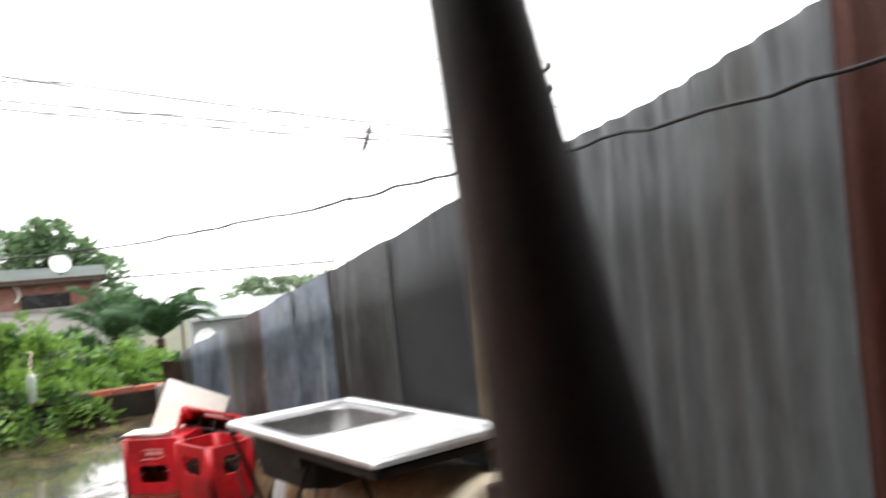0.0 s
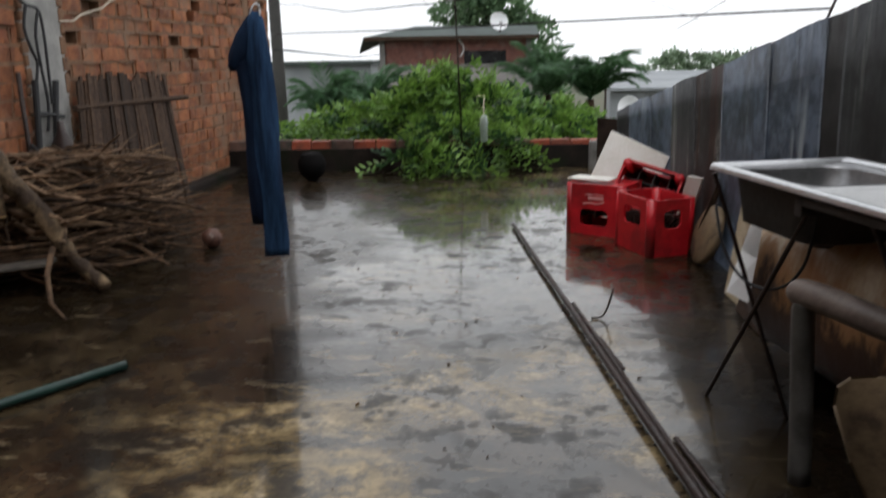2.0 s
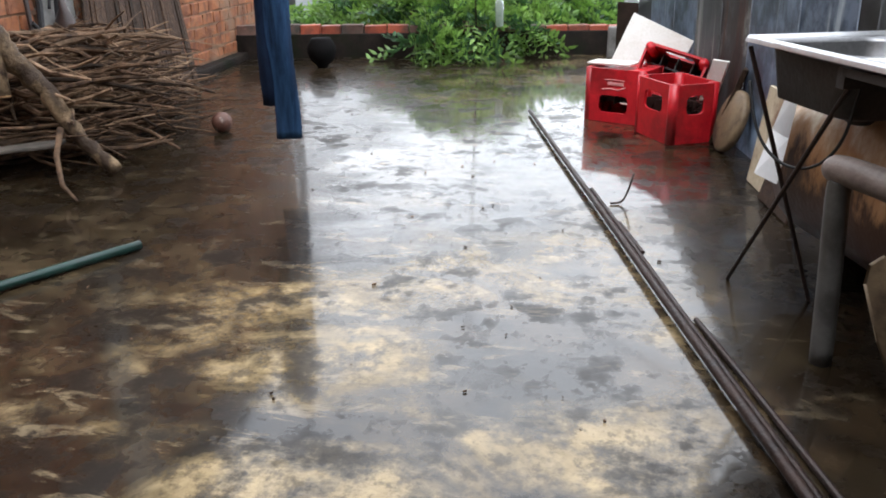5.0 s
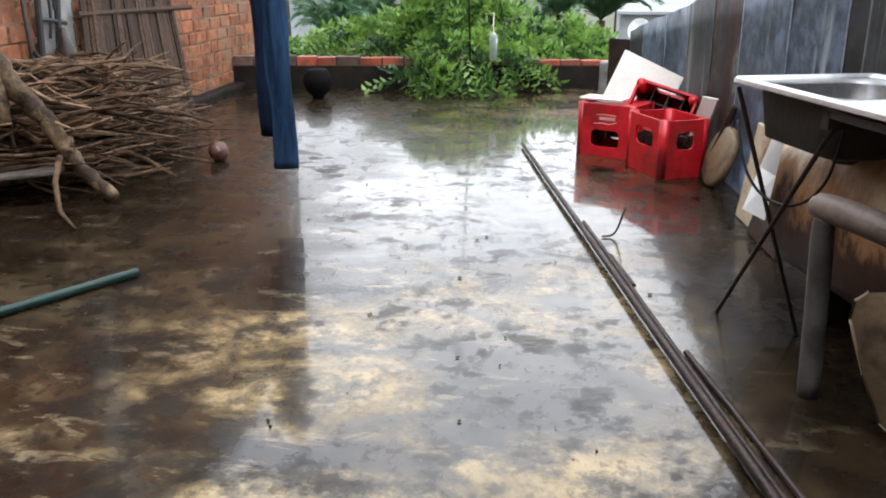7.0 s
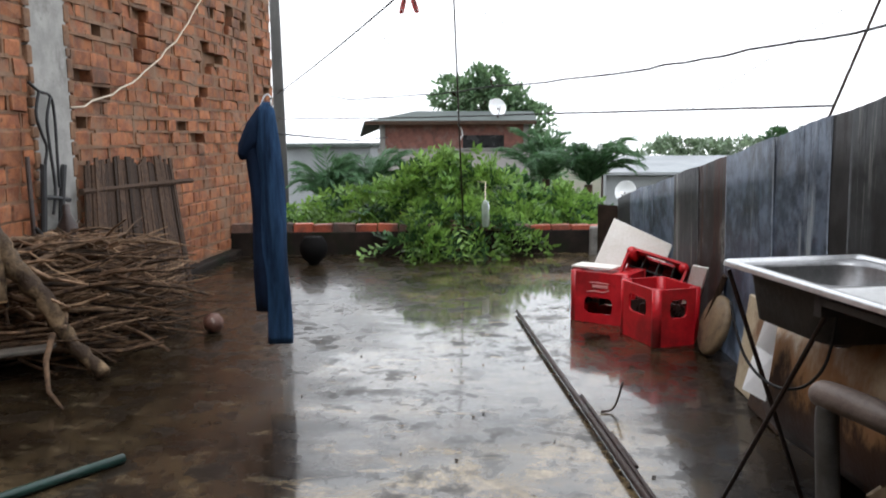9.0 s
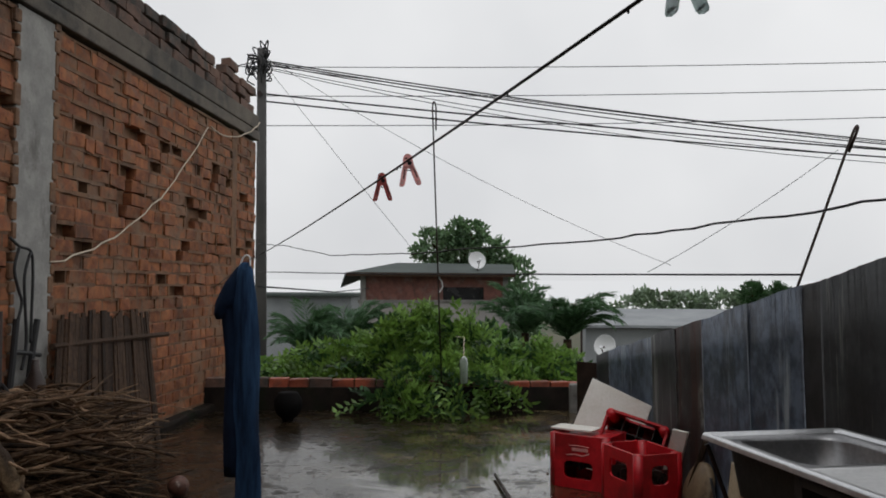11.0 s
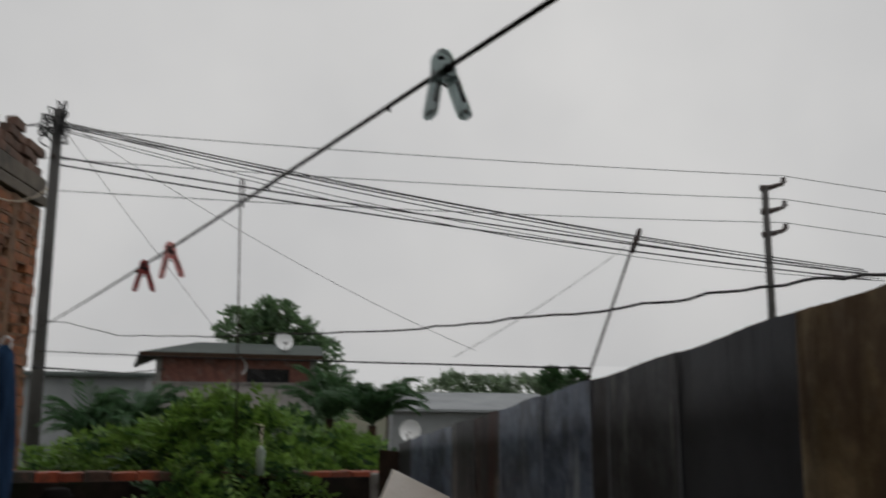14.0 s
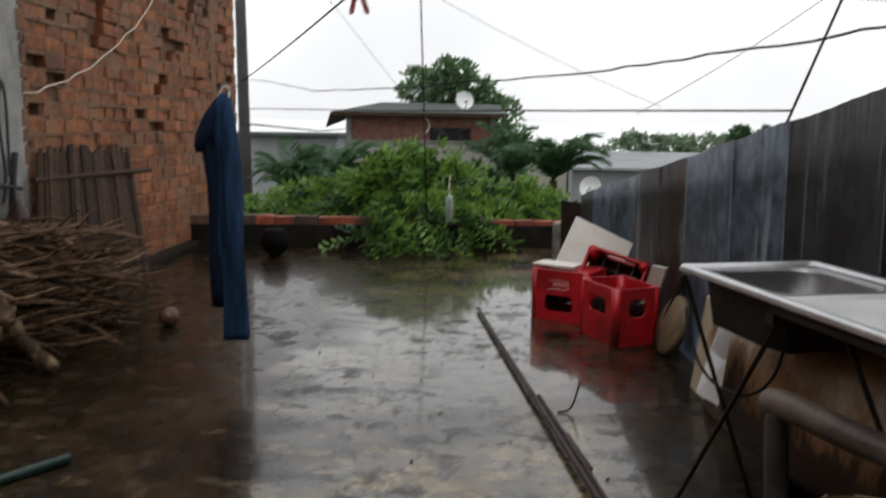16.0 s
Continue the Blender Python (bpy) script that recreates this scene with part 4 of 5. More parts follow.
# ---- brushwood pile, log and slatted panel by the brick wall ----
pile = thing("brushwood_pile", "tangled heap of dry brown sticks by the brick wall", "brushwood")
rp = random.Random(12)
for k in range(270):
    lay = rp.random()
    z = 0.03 + 0.56 * lay
    half = 0.85 * (1 - 0.45 * lay)
    a = radians(rp.gauss(24, 30))
    cx, cy = -2.88 + rp.uniform(-0.25, 0.28), 4.62 + rp.uniform(-1, 1) * half * 0.8
    ln = rp.uniform(0.9, 1.5) * (1 - 0.2 * lay)
    d = Vector((math.cos(a), math.sin(a), rp.uniform(-0.16, 0.12)))
    side_v = Vector((-d.y, d.x, 0))
    pts, wob, wz = [], rp.uniform(-0.14, 0.14), rp.uniform(-0.09, 0.09)
    for i in range(7):
        t = i / 6 - 0.5
        p = Vector((cx, cy, z)) + d * ln * t + side_v * wob * math.cos(t * 5) + Vector((0, 0, wz * math.cos(t * 4)))
        p += Vector((rp.uniform(-1, 1), rp.uniform(-1, 1), rp.uniform(-1, 1))) * 0.026
        lim = wall_x(p.y) + 0.05
        pts.append((max(p.x, lim), p.y, max(p.z, 0.015)))
    r0 = rp.choice((0.005, 0.006, 0.008, 0.010, 0.013, 0.017))
    bm = tube(pts, [r0 * f for f in (1.1, 1.05, 1, 0.95, 0.85, 0.7, 0.45)], 6)
    if rp.random() < 0.7:
        q = Vector(pts[4])
        e = q + d * rp.uniform(0.15, 0.3) + side_v * rp.uniform(-0.12, 0.12) + Vector((0, 0, rp.uniform(-0.02, 0.12)))
        add_tube(bm, [q, q.lerp(e, 0.5) + Vector((0, 0, 0.01)), e], [r0 * 0.7, r0 * 0.55, r0 * 0.3], 5)
    part("stick", bm, PALE_BARK if lay > 0.3 and rp.random() < 0.4 else BARK, pile)

log = thing("forked_log", "thick pale forked log resting on the brushwood", "log")
rk = random.Random(9)
log_pts = flow([(-2.86, 3.92, 0.86), (-2.73, 4.02, 0.74), (-2.65, 4.06, 0.58), (-2.53, 4.1, 0.42), (-2.40, 4.1, 0.20), (-2.22, 4.1, 0.035)], 6)
part("trunk", tube([p + Vector((rk.uniform(-1, 1), rk.uniform(-1, 1), rk.uniform(-1, 1))) * 0.006 for p in log_pts], [(0.066 - 0.036 * i / 30) * rk.uniform(0.86, 1.16) for i in range(len(log_pts))], 14), LOGWOOD, log, "", True)
part("fork", tube([(-2.72, 4.02, 0.72), (-2.69, 3.99, 0.56), (-2.665, 3.97, 0.41)], [0.055, 0.047, 0.040], 12), LOGWOOD, log, "", True)
part("cut_end", tube([(-2.665, 3.97, 0.411), (-2.664, 3.969, 0.405)], 0.038, 12), CUTWOOD, log, "freshly sawn orange end")
part("branch", tube([(-2.40, 3.98, 0.26), (-2.36, 3.86, 0.16), (-2.27, 3.74, 0.06), (-2.14, 3.65, 0.015)], [0.016, 0.014, 0.011, 0.006], 8), BARK, log, "", True)
leaning_board("grey_plank", (-3.05, 3.75, 0.12), (-2.45, 4.0, 0.16), (-0.03, 0.12, 0.0), 0.02, STAINED, "grey plank under the brushwood", "plank")

slat_panel = thing("slatted_panel", "dark weathered slatted wooden panel leaning on the brick wall", "panel")
rs = random.Random(3)
for k in range(31):
    f = k / 30
    w = 0.043
    top_p = Vector((wall_x(5.44 + 1.30 * f) + 0.045, 5.46 + 1.26 * f, 1.04 - 0.02 * f + rs.uniform(-0.05, 0.03)))
    low_p = Vector((-2.86, 4.98 + 1.32 * f + rs.uniform(-0.02, 0.02), 0.01))
    d = (top_p - low_p)
    wv = Vector((0, 1, 0)) * w * rs.uniform(0.62, 0.98)
    n = d.cross(wv).normalized() * 0.014
    off = n * rs.uniform(-0.4, 0.4)
    bm = bmesh.new()
    v = [bm.verts.new(p + off) for p in (low_p, low_p + wv, top_p + wv, top_p, low_p + n, low_p + wv + n, top_p + wv + n, top_p + n)]
    for fc in ((0, 1, 2, 3), (7, 6, 5, 4), (0, 4, 5, 1), (1, 5, 6, 2), (2, 6, 7, 3), (3, 7, 4, 0)):
        bm.faces.new([v[i] for i in fc])
    bmesh.ops.recalc_face_normals(bm, faces=bm.faces[:])
    part("slat", bm, PLANK, slat_panel)
part("batten", tube([(-3.10, 5.34, 0.84), (-3.12, 6.1, 0.835), (-3.14, 6.95, 0.825)], 0.022, 6), PLANK, slat_panel, "grey cross batten")

# cables, rod and bottle against the concrete column
CX = lambda y: wall_x(y) + 0.035
for pts in (((-3.101, 4.911, 1.511), (-3.106, 5.003, 1.464), (-3.113, 5.119, 1.438), (-3.115, 5.148, 1.313), (-3.115, 5.146, 1.108), (-3.115, 5.144, 0.88)),
            ((-3.106, 5.002, 1.458), (-3.104, 4.961, 1.329), (-3.106, 5.002, 1.211), (-3.109, 5.043, 1.13), (-3.107, 5.012, 1.03)),
            ((-3.113, 5.118, 1.434), (-3.11, 5.064, 1.291), (-3.11, 5.075, 1.11), (-3.112, 5.098, 0.883), (-3.11, 5.058, 0.721))):
    tagged(part("hanging_cable", tube(flow(pts), 0.009, 8), BLACK, smooth=True), "dark cable hanging in a loop down the concrete column", "cable")
bracket = thing("wall_bracket", "black iron bracket hanging on the pale concrete column", "bracket")
for pts, nm in zip((((-3.106, 4.995, 1.031), (-3.104, 4.962, 0.73), (-3.101, 4.92, 0.44)),
                    ((-3.118, 5.207, 1.019), (-3.115, 5.144, 0.712), (-3.112, 5.107, 0.463)),
                    ((-3.104, 4.969, 0.835), (-3.111, 5.09, 0.822), (-3.121, 5.245, 0.797)),
                    ((-3.098, 4.862, 0.66), (-3.106, 5.001, 0.551), (-3.113, 5.116, 0.472))), ("upright", "upright", "crossbar", "brace")):
    part(nm, tube(flow(pts), 0.019 if nm == "upright" else 0.014, 8), BLACK, bracket)
tagged(part("iron_rod", tube([(CX(4.85), 4.86, 1.08), (CX(4.85), 4.87, 0.5), (CX(4.85), 4.88, 0.01)], 0.014, 8), IRON, smooth=True), "rusted iron rod standing against the brick wall", "rod")
tagged(part("dark_bottle", tube([(-3.074, 5.136, 0.608 + dz) for dz in (-0.12, -0.11, 0.04, 0.11, 0.17)], [0.05, 0.06, 0.06, 0.025, 0.02], 14), DARK_IN, smooth=True), "dark bottle hung on the concrete column", "bottle")
tagged(part("slack_rope", tube(sag((CX(5.36), 5.36, 1.38), (wall_x(8.05) + 0.03, 8.05, 2.79), 0.26, 20, 0.012, random.Random(2)), 0.0065, 7), CORD, smooth=True), "cream rope hanging slack across the brick wall", "rope")

tagged(part("slack_rope", tube(sag((wall_x(8.05) + 0.06, 8.05, 2.80), (wall_x(9.62) + 0.06, 9.62, 3.16), 0.14, 14, 0.01, random.Random(3)), 0.007, 6), CORD, smooth=True), "thin cream rope end hanging under the ring beam", "rope")

# ---- trousers on the washing line ----
jeans = thing("hanging_jeans", "pair of dark blue jeans hung from the washing line", "jeans", Matrix.Translation((0.005, 4.231, 0.1755)) @ Matrix.Scale(0.85, 4))


def cloth_leg(name, sections, phase, label="", cloth=DENIM):
    bm = bmesh.new()
    loops = []
    fine = []
    for (a, b) in zip(sections, sections[1:]):
        for i in range(4):
            t = i / 4
            fine.append([a[j] + (b[j] - a[j]) * t for j in range(4)])
    fine.append(list(sections[-1]))
    for z, x0, x1, dep in fine:
        lp = []
        for k in range(28):
            t = k * math.tau / 28
            fold = 1 + 0.30 * math.sin(2 * t + phase + z * 3.5) + 0.22 * noise.noise(Vector((math.cos(t) * 1.6, math.sin(t) * 1.6, z * 3.0 + phase))) + 0.12 * noise.noise(Vector((t, z * 9, phase)))
            lp.append(((x0 + x1) / 2 + (x1 - x0) / 2 * math.cos(t) * (1 + 0.05 * math.sin(9 * z + t)), dep * math.sin(t) * fold + 0.01 * math.sin(z * 8 + phase), z))
        loops.append(lp)
    rings = loft(bm, loops)
    bm.faces.new(rings[0][::-1])
    return part(name, bm, cloth, jeans, label, True)


cloth_leg("trouser_leg", [(1.375, -1.655, -1.61, 0.015), (1.33, -1.69, -1.585, 0.035), (1.15, -1.72, -1.56, 0.05), (0.8, -1.71, -1.548, 0.055), (0.45, -1.695, -1.54, 0.05), (0.2, -1.68, -1.538, 0.045), (0.012, -1.682, -1.532, 0.04)], 0.4)
# the rear leg is shaded by its darker cloth colour
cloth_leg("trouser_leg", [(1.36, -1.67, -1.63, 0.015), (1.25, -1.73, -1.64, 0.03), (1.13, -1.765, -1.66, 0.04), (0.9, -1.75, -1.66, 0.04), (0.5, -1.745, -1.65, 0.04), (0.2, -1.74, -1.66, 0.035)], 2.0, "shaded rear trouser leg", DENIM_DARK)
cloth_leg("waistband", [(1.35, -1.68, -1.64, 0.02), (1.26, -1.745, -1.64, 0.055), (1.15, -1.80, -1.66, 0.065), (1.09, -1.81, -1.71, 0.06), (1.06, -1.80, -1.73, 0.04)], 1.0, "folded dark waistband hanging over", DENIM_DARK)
part("clip", tube(flow([(-1.66, -0.02, 1.35), (-1.645, -0.01, 1.40), (-1.625, -0.005, 1.415), (-1.605, -0.01, 1.40), (-1.60, -0.02, 1.355)]), 0.005, 6), SATIN, jeans, "pale wire clip on the line", True)

# ---- washing line and pegs ----
tagged(part("washing_line", tube(sag((wall_x(8.3) + 0.03, 8.3, 1.21), (-1.375, 4.23, 1.352), 0.0, 6)[:-1] + sag((-1.375, 4.23, 1.352), (0.14, 1.185, 1.459), 0.016, 14) + sag((0.14, 1.185, 1.459), (1.72, -2.08, 1.60), 0.005, 8)[1:], 0.0017, 8), BLACK, smooth=True), "taut black washing line with raindrops", "line")


def peg(name, c, material, turn, label, lean=0.0, k=1.0):
    ob = thing(name, label, "clothes peg", Matrix.Translation(c) @ Matrix.Rotation(turn, 4, "Z") @ Matrix.Rotation(lean, 4, "Y") @ Matrix.Scale(k, 4), "pegs on the washing line")
    # rounded head with a dark grip round the line, and two legs that spread downwards, each with a slot and an eye
    bm = bmesh.new()
    head = [(-0.0088, -0.012), (0.0088, -0.012), (0.0080, -0.002)] + [(0.0072 * math.cos(t), 0.002 + 0.0085 * math.sin(t)) for t in [radians(q) for q in range(10, 171, 20)]] + [(-0.0080, -0.002)]
    rings = [[bm.verts.new((x, y, z)) for x, z in head] for y in (-0.0042, 0.0042)]
    for i in range(len(head)):
        j = (i + 1) % len(head)
        bm.faces.new((rings[0][i], rings[0][j], rings[1][j], rings[1][i]))
    bm.faces.new(rings[0][::-1])
    bm.faces.new(rings[1])
    bmesh.ops.recalc_face_normals(bm, faces=bm.faces[:])
    part("head", bm, material, ob)
    part("grip", tube([(0.0022, -0.0049, -0.004), (0.0022, 0.0049, -0.004)], 0.0034, 10), BLACK, ob, "dark grip round the line")
    part("pivot", tube([(-0.0045, -0.0047, 0.003), (-0.0005, -0.0047, 0.0035)], 0.0015, 6), BLACK, ob, "dark recess in the head")
    for sgn in (-1, 1):
        bm = bmesh.new()
        sec = [(-0.009, 0.0056, 0.0036), (-0.013, 0.0064, 0.0040), (-0.022, 0.0090, 0.0042), (-0.032, 0.0118, 0.0042), (-0.0365, 0.0130, 0.0040), (-0.0390, 0.0136, 0.0024)]
        rings = loft(bm, [[(sgn * cxx + dx * hw, dy, z) for dx, dy in ((-1, -0.004), (1, -0.004), (1, 0.004), (-1, 0.004))] for z, cxx, hw in sec])
        bm.faces.new(rings[0][::-1])
        bmesh.ops.recalc_face_normals(bm, faces=bm.faces[:])
        leg = part("jaw", bm, material, ob)
        part("slot", tube([(sgn * 0.0070 + 0.0008, -0.0040, -0.014), (sgn * 0.0108 + 0.0008, -0.0040, -0.028)], 0.0010, 6), DARK_IN, leg, "dark slot along the leg")
        part("eye", tube([(sgn * 0.0127, -0.0046, -0.0345), (sgn * 0.0127, 0.0046, -0.0345)], 0.0014, 8), SATIN, leg, "pale hole at the tip")
    part("spring", tube([(-0.0055, 0, -0.0135), (-0.002, -0.003, -0.0150), (0.002, 0.003, -0.0150), (0.0055, 0, -0.0135)], 0.0009, 6), IRON, ob, "wire spring")
    return ob


PINK = translucent(surface("faded_pink_plastic", (0.66, 0.30, 0.28), (0.74, 0.38, 0.36), 40, (0.55, 0.7), 0), 0.65)
RED = translucent(surface("dull_red_plastic", (0.42, 0.09, 0.085), (0.50, 0.13, 0.12), 40, (0.55, 0.7), 0), 0.5)
MINT = translucent(surface("pale_grey_green_plastic", (0.42, 0.52, 0.51), (0.56, 0.65, 0.64), 60, (0.55, 0.7), 0, spots=(0.40, 0.46, 0.46), spot_size=60), 0.6)
peg("clothes_peg", (0.14, 1.185, 1.463), MINT, 0.25, "pale grey-green plastic peg on the washing line", -0.12, 0.88)
peg("clothes_peg", (-0.172, 1.837, 1.433), PINK, 0.25, "faded pink plastic peg on the washing line", -0.12)
peg("clothes_peg", (-0.247, 1.994, 1.427), RED, 0.25, "dull red plastic peg on the washing line", -0.05)
rd = random.Random(8)
bm = bmesh.new()
for k in range(6):
    t = rd.uniform(0.72, 0.99)
    p = Vector((-1.375, 4.23, 1.352)).lerp(Vector((0.14, 1.185, 1.459)), t) - Vector((0, 0, 0.064 * t * (1 - t)))
    add_tube(bm, [p + Vector((0, 0, -0.001)), p + Vector((0, 0, -0.0035)), p + Vector((0, 0, -0.0045))], [0.0010, 0.0012, 0.0005], 6)
tagged(part("line_drops", bm, BLACK), "dark raindrops hanging under the washing line", "drops", kind="stuff")

# ---- rebar starters with bent tops ----
def rebar(base, top, label, r=0.008, hook=0.05, knee=None):
    a, b = Vector(base), Vector(top)
    k0 = Vector(knee) if knee else a.lerp(b, 0.5)
    d = (b - k0).normalized()
    sx = Vector((0.7, 0, 0))
    pts = [a, k0, b - d * hook]
    for k in range(1, 7):
        t = k / 6 * math.pi
        pts.append(b - d * hook + sx * hook * 0.35 * (1 - math.cos(t)) + d * hook * math.sin(t))
    pts.append(b - d * hook * 4 + sx * hook * 0.55)
    return tagged(part("rebar_rod", tube(pts, r, 7), IRON, smooth=True), label, "rod", "bent rebar starters")


rebar((-1.02, 8.47, 0.02), (-1.10, 8.25, 3.03), "tall thin rebar with hooked top at the parapet", 0.0078, 0.07)
rebar((1.03, 4.2, 0.0), (1.335, 4.2, 1.925), "leaning rebar with hooked top behind the fence", 0.0062, 0.03, (1.075, 4.2, 1.20))
rebar((1.452, 2.6, 0.0), (1.452, 2.6, 1.68), "short rebar with hooked top behind the fence", 0.0038, 0.022)

# ---- cables over the terrace ----
rc = random.Random(21)


def cable(name, pts, r, label, wob=0.0, per=10):
    out = []
    for a, b in zip(pts, pts[1:]):
        out += sag(a, b, 0.0, per, wob, rc)[:-1]
    out.append(Vector(pts[-1]))
    return tagged(part(name, tube(out, r, 6), BLACK, smooth=True), label, "cable")


cable("black_cable", [(-3.36, 9.6, 1.72), (-2.87, 9.15, 1.67), (-1.9, 7.5, 1.50), (-0.76, 5.69, 1.448), (0.327, 3.91, 1.433), (0.875, 3.01, 1.468), (1.15, 2.53, 1.503), (1.195, 2.04, 1.475), (1.285, 1.34, 1.485), (1.42, 0.2, 1.55)], 0.0042, "kinked black cable slung to the fence top", 0.006)
cable("black_cable", [(-3.36, 9.6, 1.39), (-1.1, 6.9, 1.325), (1.11, 4.2, 1.29)], 0.0055, "thin black cable strung across the terrace", 0.002)
cable("black_cable", [(-3.36, 9.6, 1.22), (-4.2, 16, 1.1), (-4.9, 22.05, 1.15)], 0.012, "thin cable running to the far house", 0.0)

# ---- street poles and overhead wires ----
pole = thing("utility_pole", "dark stained concrete utility pole with tangled cables at its top", "utility pole")
part("shaft", tube([(-5.32, 15, GROUND_Z), (-5.37, 15, 3.0), (-5.40, 15, 5.72)], [0.13, 0.095, 0.085], 16), POLE, pole, "", True)
bm = bmesh.new()
for k in range(26):
    a = rc.uniform(0, 6.28)
    p = Vector((-5.39, 15, 5.45 + rc.uniform(-0.25, 0.22)))
    q = p + Vector((math.cos(a) * rc.uniform(0.12, 0.30), -0.1 + 0.1 * math.sin(a), rc.uniform(-0.32, 0.06)))
    m2 = p.lerp(q, 0.5) + Vector((rc.uniform(-0.1, 0.1), -0.1, rc.uniform(-0.05, 0.2)))
    add_tube(bm, flow([p, m2, q, q.lerp(p, 0.5) + Vector((0, 0, -0.15))]), 0.014, 5)
tagged(part("cable_tangle", bm, BLACK, pole, "black knot of cable ends"), kind="stuff")
part("clamp", tube([(-5.39, 14.88, 4.84), (-5.39, 15.12, 4.84)], 0.05, 8), IRON, pole)

pole = thing("utility_pole", "slim dark utility pole with three short insulator arms", "utility pole")
part("shaft", tube([(10.42, 20, GROUND_Z), (10.40, 20, 3.0), (10.35, 20, 6.12)], [0.15, 0.10, 0.085], 14), POLE, pole, "", True)
for z in (6.05, 5.43, 4.83):
    part("arm", tube([(10.25, 20, z + 0.0), (10.45, 20, z + 0.01), (10.86, 20, z + 0.14)], [0.09, 0.075, 0.045], 8), IRON, pole, "short dark arm")
    part("insulator", tube([(10.87, 20, z + 0.14), (10.87, 20, z + 0.20), (10.87, 20, z + 0.24), (10.87, 20, z + 0.30)], [0.03, 0.085, 0.05, 0.07], 10), DARK_IN, pole, "ribbed dark insulator")


def wire(a, b, drop, r, label):
    return tagged(part("overhead_wire", tube(sag(a, b, drop, 14), r, 5), BLACK, smooth=True), label, "wire", "overhead wires")


wire((-5.39, 15, 4.86), (11.8, 18, 3.60), 0.10, 0.017, "thick black overhead power cable")
wire((-5.39, 15, 4.72), (11.8, 18, 3.48), 0.12, 0.017, "thick black overhead power cable")
for k in range(6):
    wire((-5.39, 15, 5.50 - 0.03 * k), (11.6 + 0.1 * k, 18, 3.72 - 0.05 * k), (0.20, 0.24, 0.30, 0.12, 0.42, 0.50)[k], (0.014, 0.014, 0.012, 0.008, 0.008, 0.008)[k], "thin overhead telephone wire")
for za, zb in ((6.46, 6.40), (5.78, 5.78), (5.08, 5.16)):
    wire((-24, 17, za * 1.13 - 0.25), (10.87, 20, zb), 0.35, 0.010, "fine high overhead power line")
    wire((10.87, 20, zb), (34, 22, zb - 1.2), 0.2, 0.010, "fine high overhead power line")
wire((-5.40, 15, 5.5), (-2.9, 17.5, 2.0), 0.02, 0.005, "fine slanting service wire")
wire((-5.40, 15, 5.6), (2.55, 18, 1.68), 0.25, 0.005, "fine slanting service wire")
wire((5.94, 18, 4.07), (2.07, 18, 1.53), 0.1, 0.007, "fine slanting service wire")
wire((-14, 16, 5.0), (-5.40, 15, 5.5), 0.2, 0.012, "overhead cable behind the brick wall")

# ---- houses across the street ----
house = thing("far_house", "two-storey house with red brick upper floor and grey roof", "house")
HX = Matrix.Translation((-3.10, 21.92, 0)) @ Matrix.Rotation(0.06, 4, "Z")
part("wall", box((0, 2.0, 1.17), (4.0, 4.0, 0.66), HX), HOUSE_BRICK, house, "faded red brick upper wall")
part("wall", box((0, 1.98, -1.28), (4.04, 4.1, 4.24), HX), HOUSE_WHITE, house, "stained whitewashed lower wall")
for xc in (-1.92, 1.93):
    part("pilaster", box((xc, -0.02, 1.17), (0.14, 0.08, 0.66), HX), CONCRETE, house, "grey concrete pilaster")
part("beam", box((0, -0.03, 0.80), (4.1, 0.14, 0.09), HX), CONCRETE, house, "pale concrete ledge")
roof_low = [(-2.35, -0.35, 1.50), (2.2, -0.35, 1.47), (2.15, 2.2, 1.79), (-1.3, 2.2, 1.84), (-2.68, 0.7, 1.16)]
bm = quad_mesh(roof_low + [(x, y, z + 0.07) for x, y, z in roof_low], [(0, 1, 2, 3), (0, 3, 4), (8, 7, 6, 5), (9, 8, 5), (0, 5, 6, 1), (1, 6, 7, 2), (2, 7, 8, 3), (3, 8, 9, 4), (4, 9, 5, 0)])
bmesh.ops.transform(bm, matrix=HX, verts=bm.verts)
part("roof", bm, ROOF, house, "wet grey sheet roof sloping up to a ridge")
part("fascia", box((-0.07, -0.37, 1.52), (4.5, 0.05, 0.10), HX @ Matrix.Rotation(0.005, 4, "Y")), PLANK, house, "dark fascia board under the eave")
for xw, ww in ((0.80, 1.15),):
    win = part("window", box((xw, -0.012, 1.02), (ww, 0.03, 0.34), HX), GLASS_DARK, house, "dark open window")
    for e in (-1, 1):
        part("jamb", box((xw + e * ww / 2, -0.03, 1.02), (0.05, 0.05, 0.38), HX), HOUSE_BRICK, win)
    part("sill", box((xw, -0.04, 0.83), (ww + 0.1, 0.08, 0.04), HX), HOUSE_WHITE, win)
bm = tube([HX @ Vector(p) for p in ((0.1, -0.05, 1.5), (0.22, -0.08, 1.35), (0.25, -0.08, 1.2), (0.16, -0.06, 1.05))], 0.02, 6)
part("drain_hose", bm, DISH_WHITE, house, "pale hose on the wall")


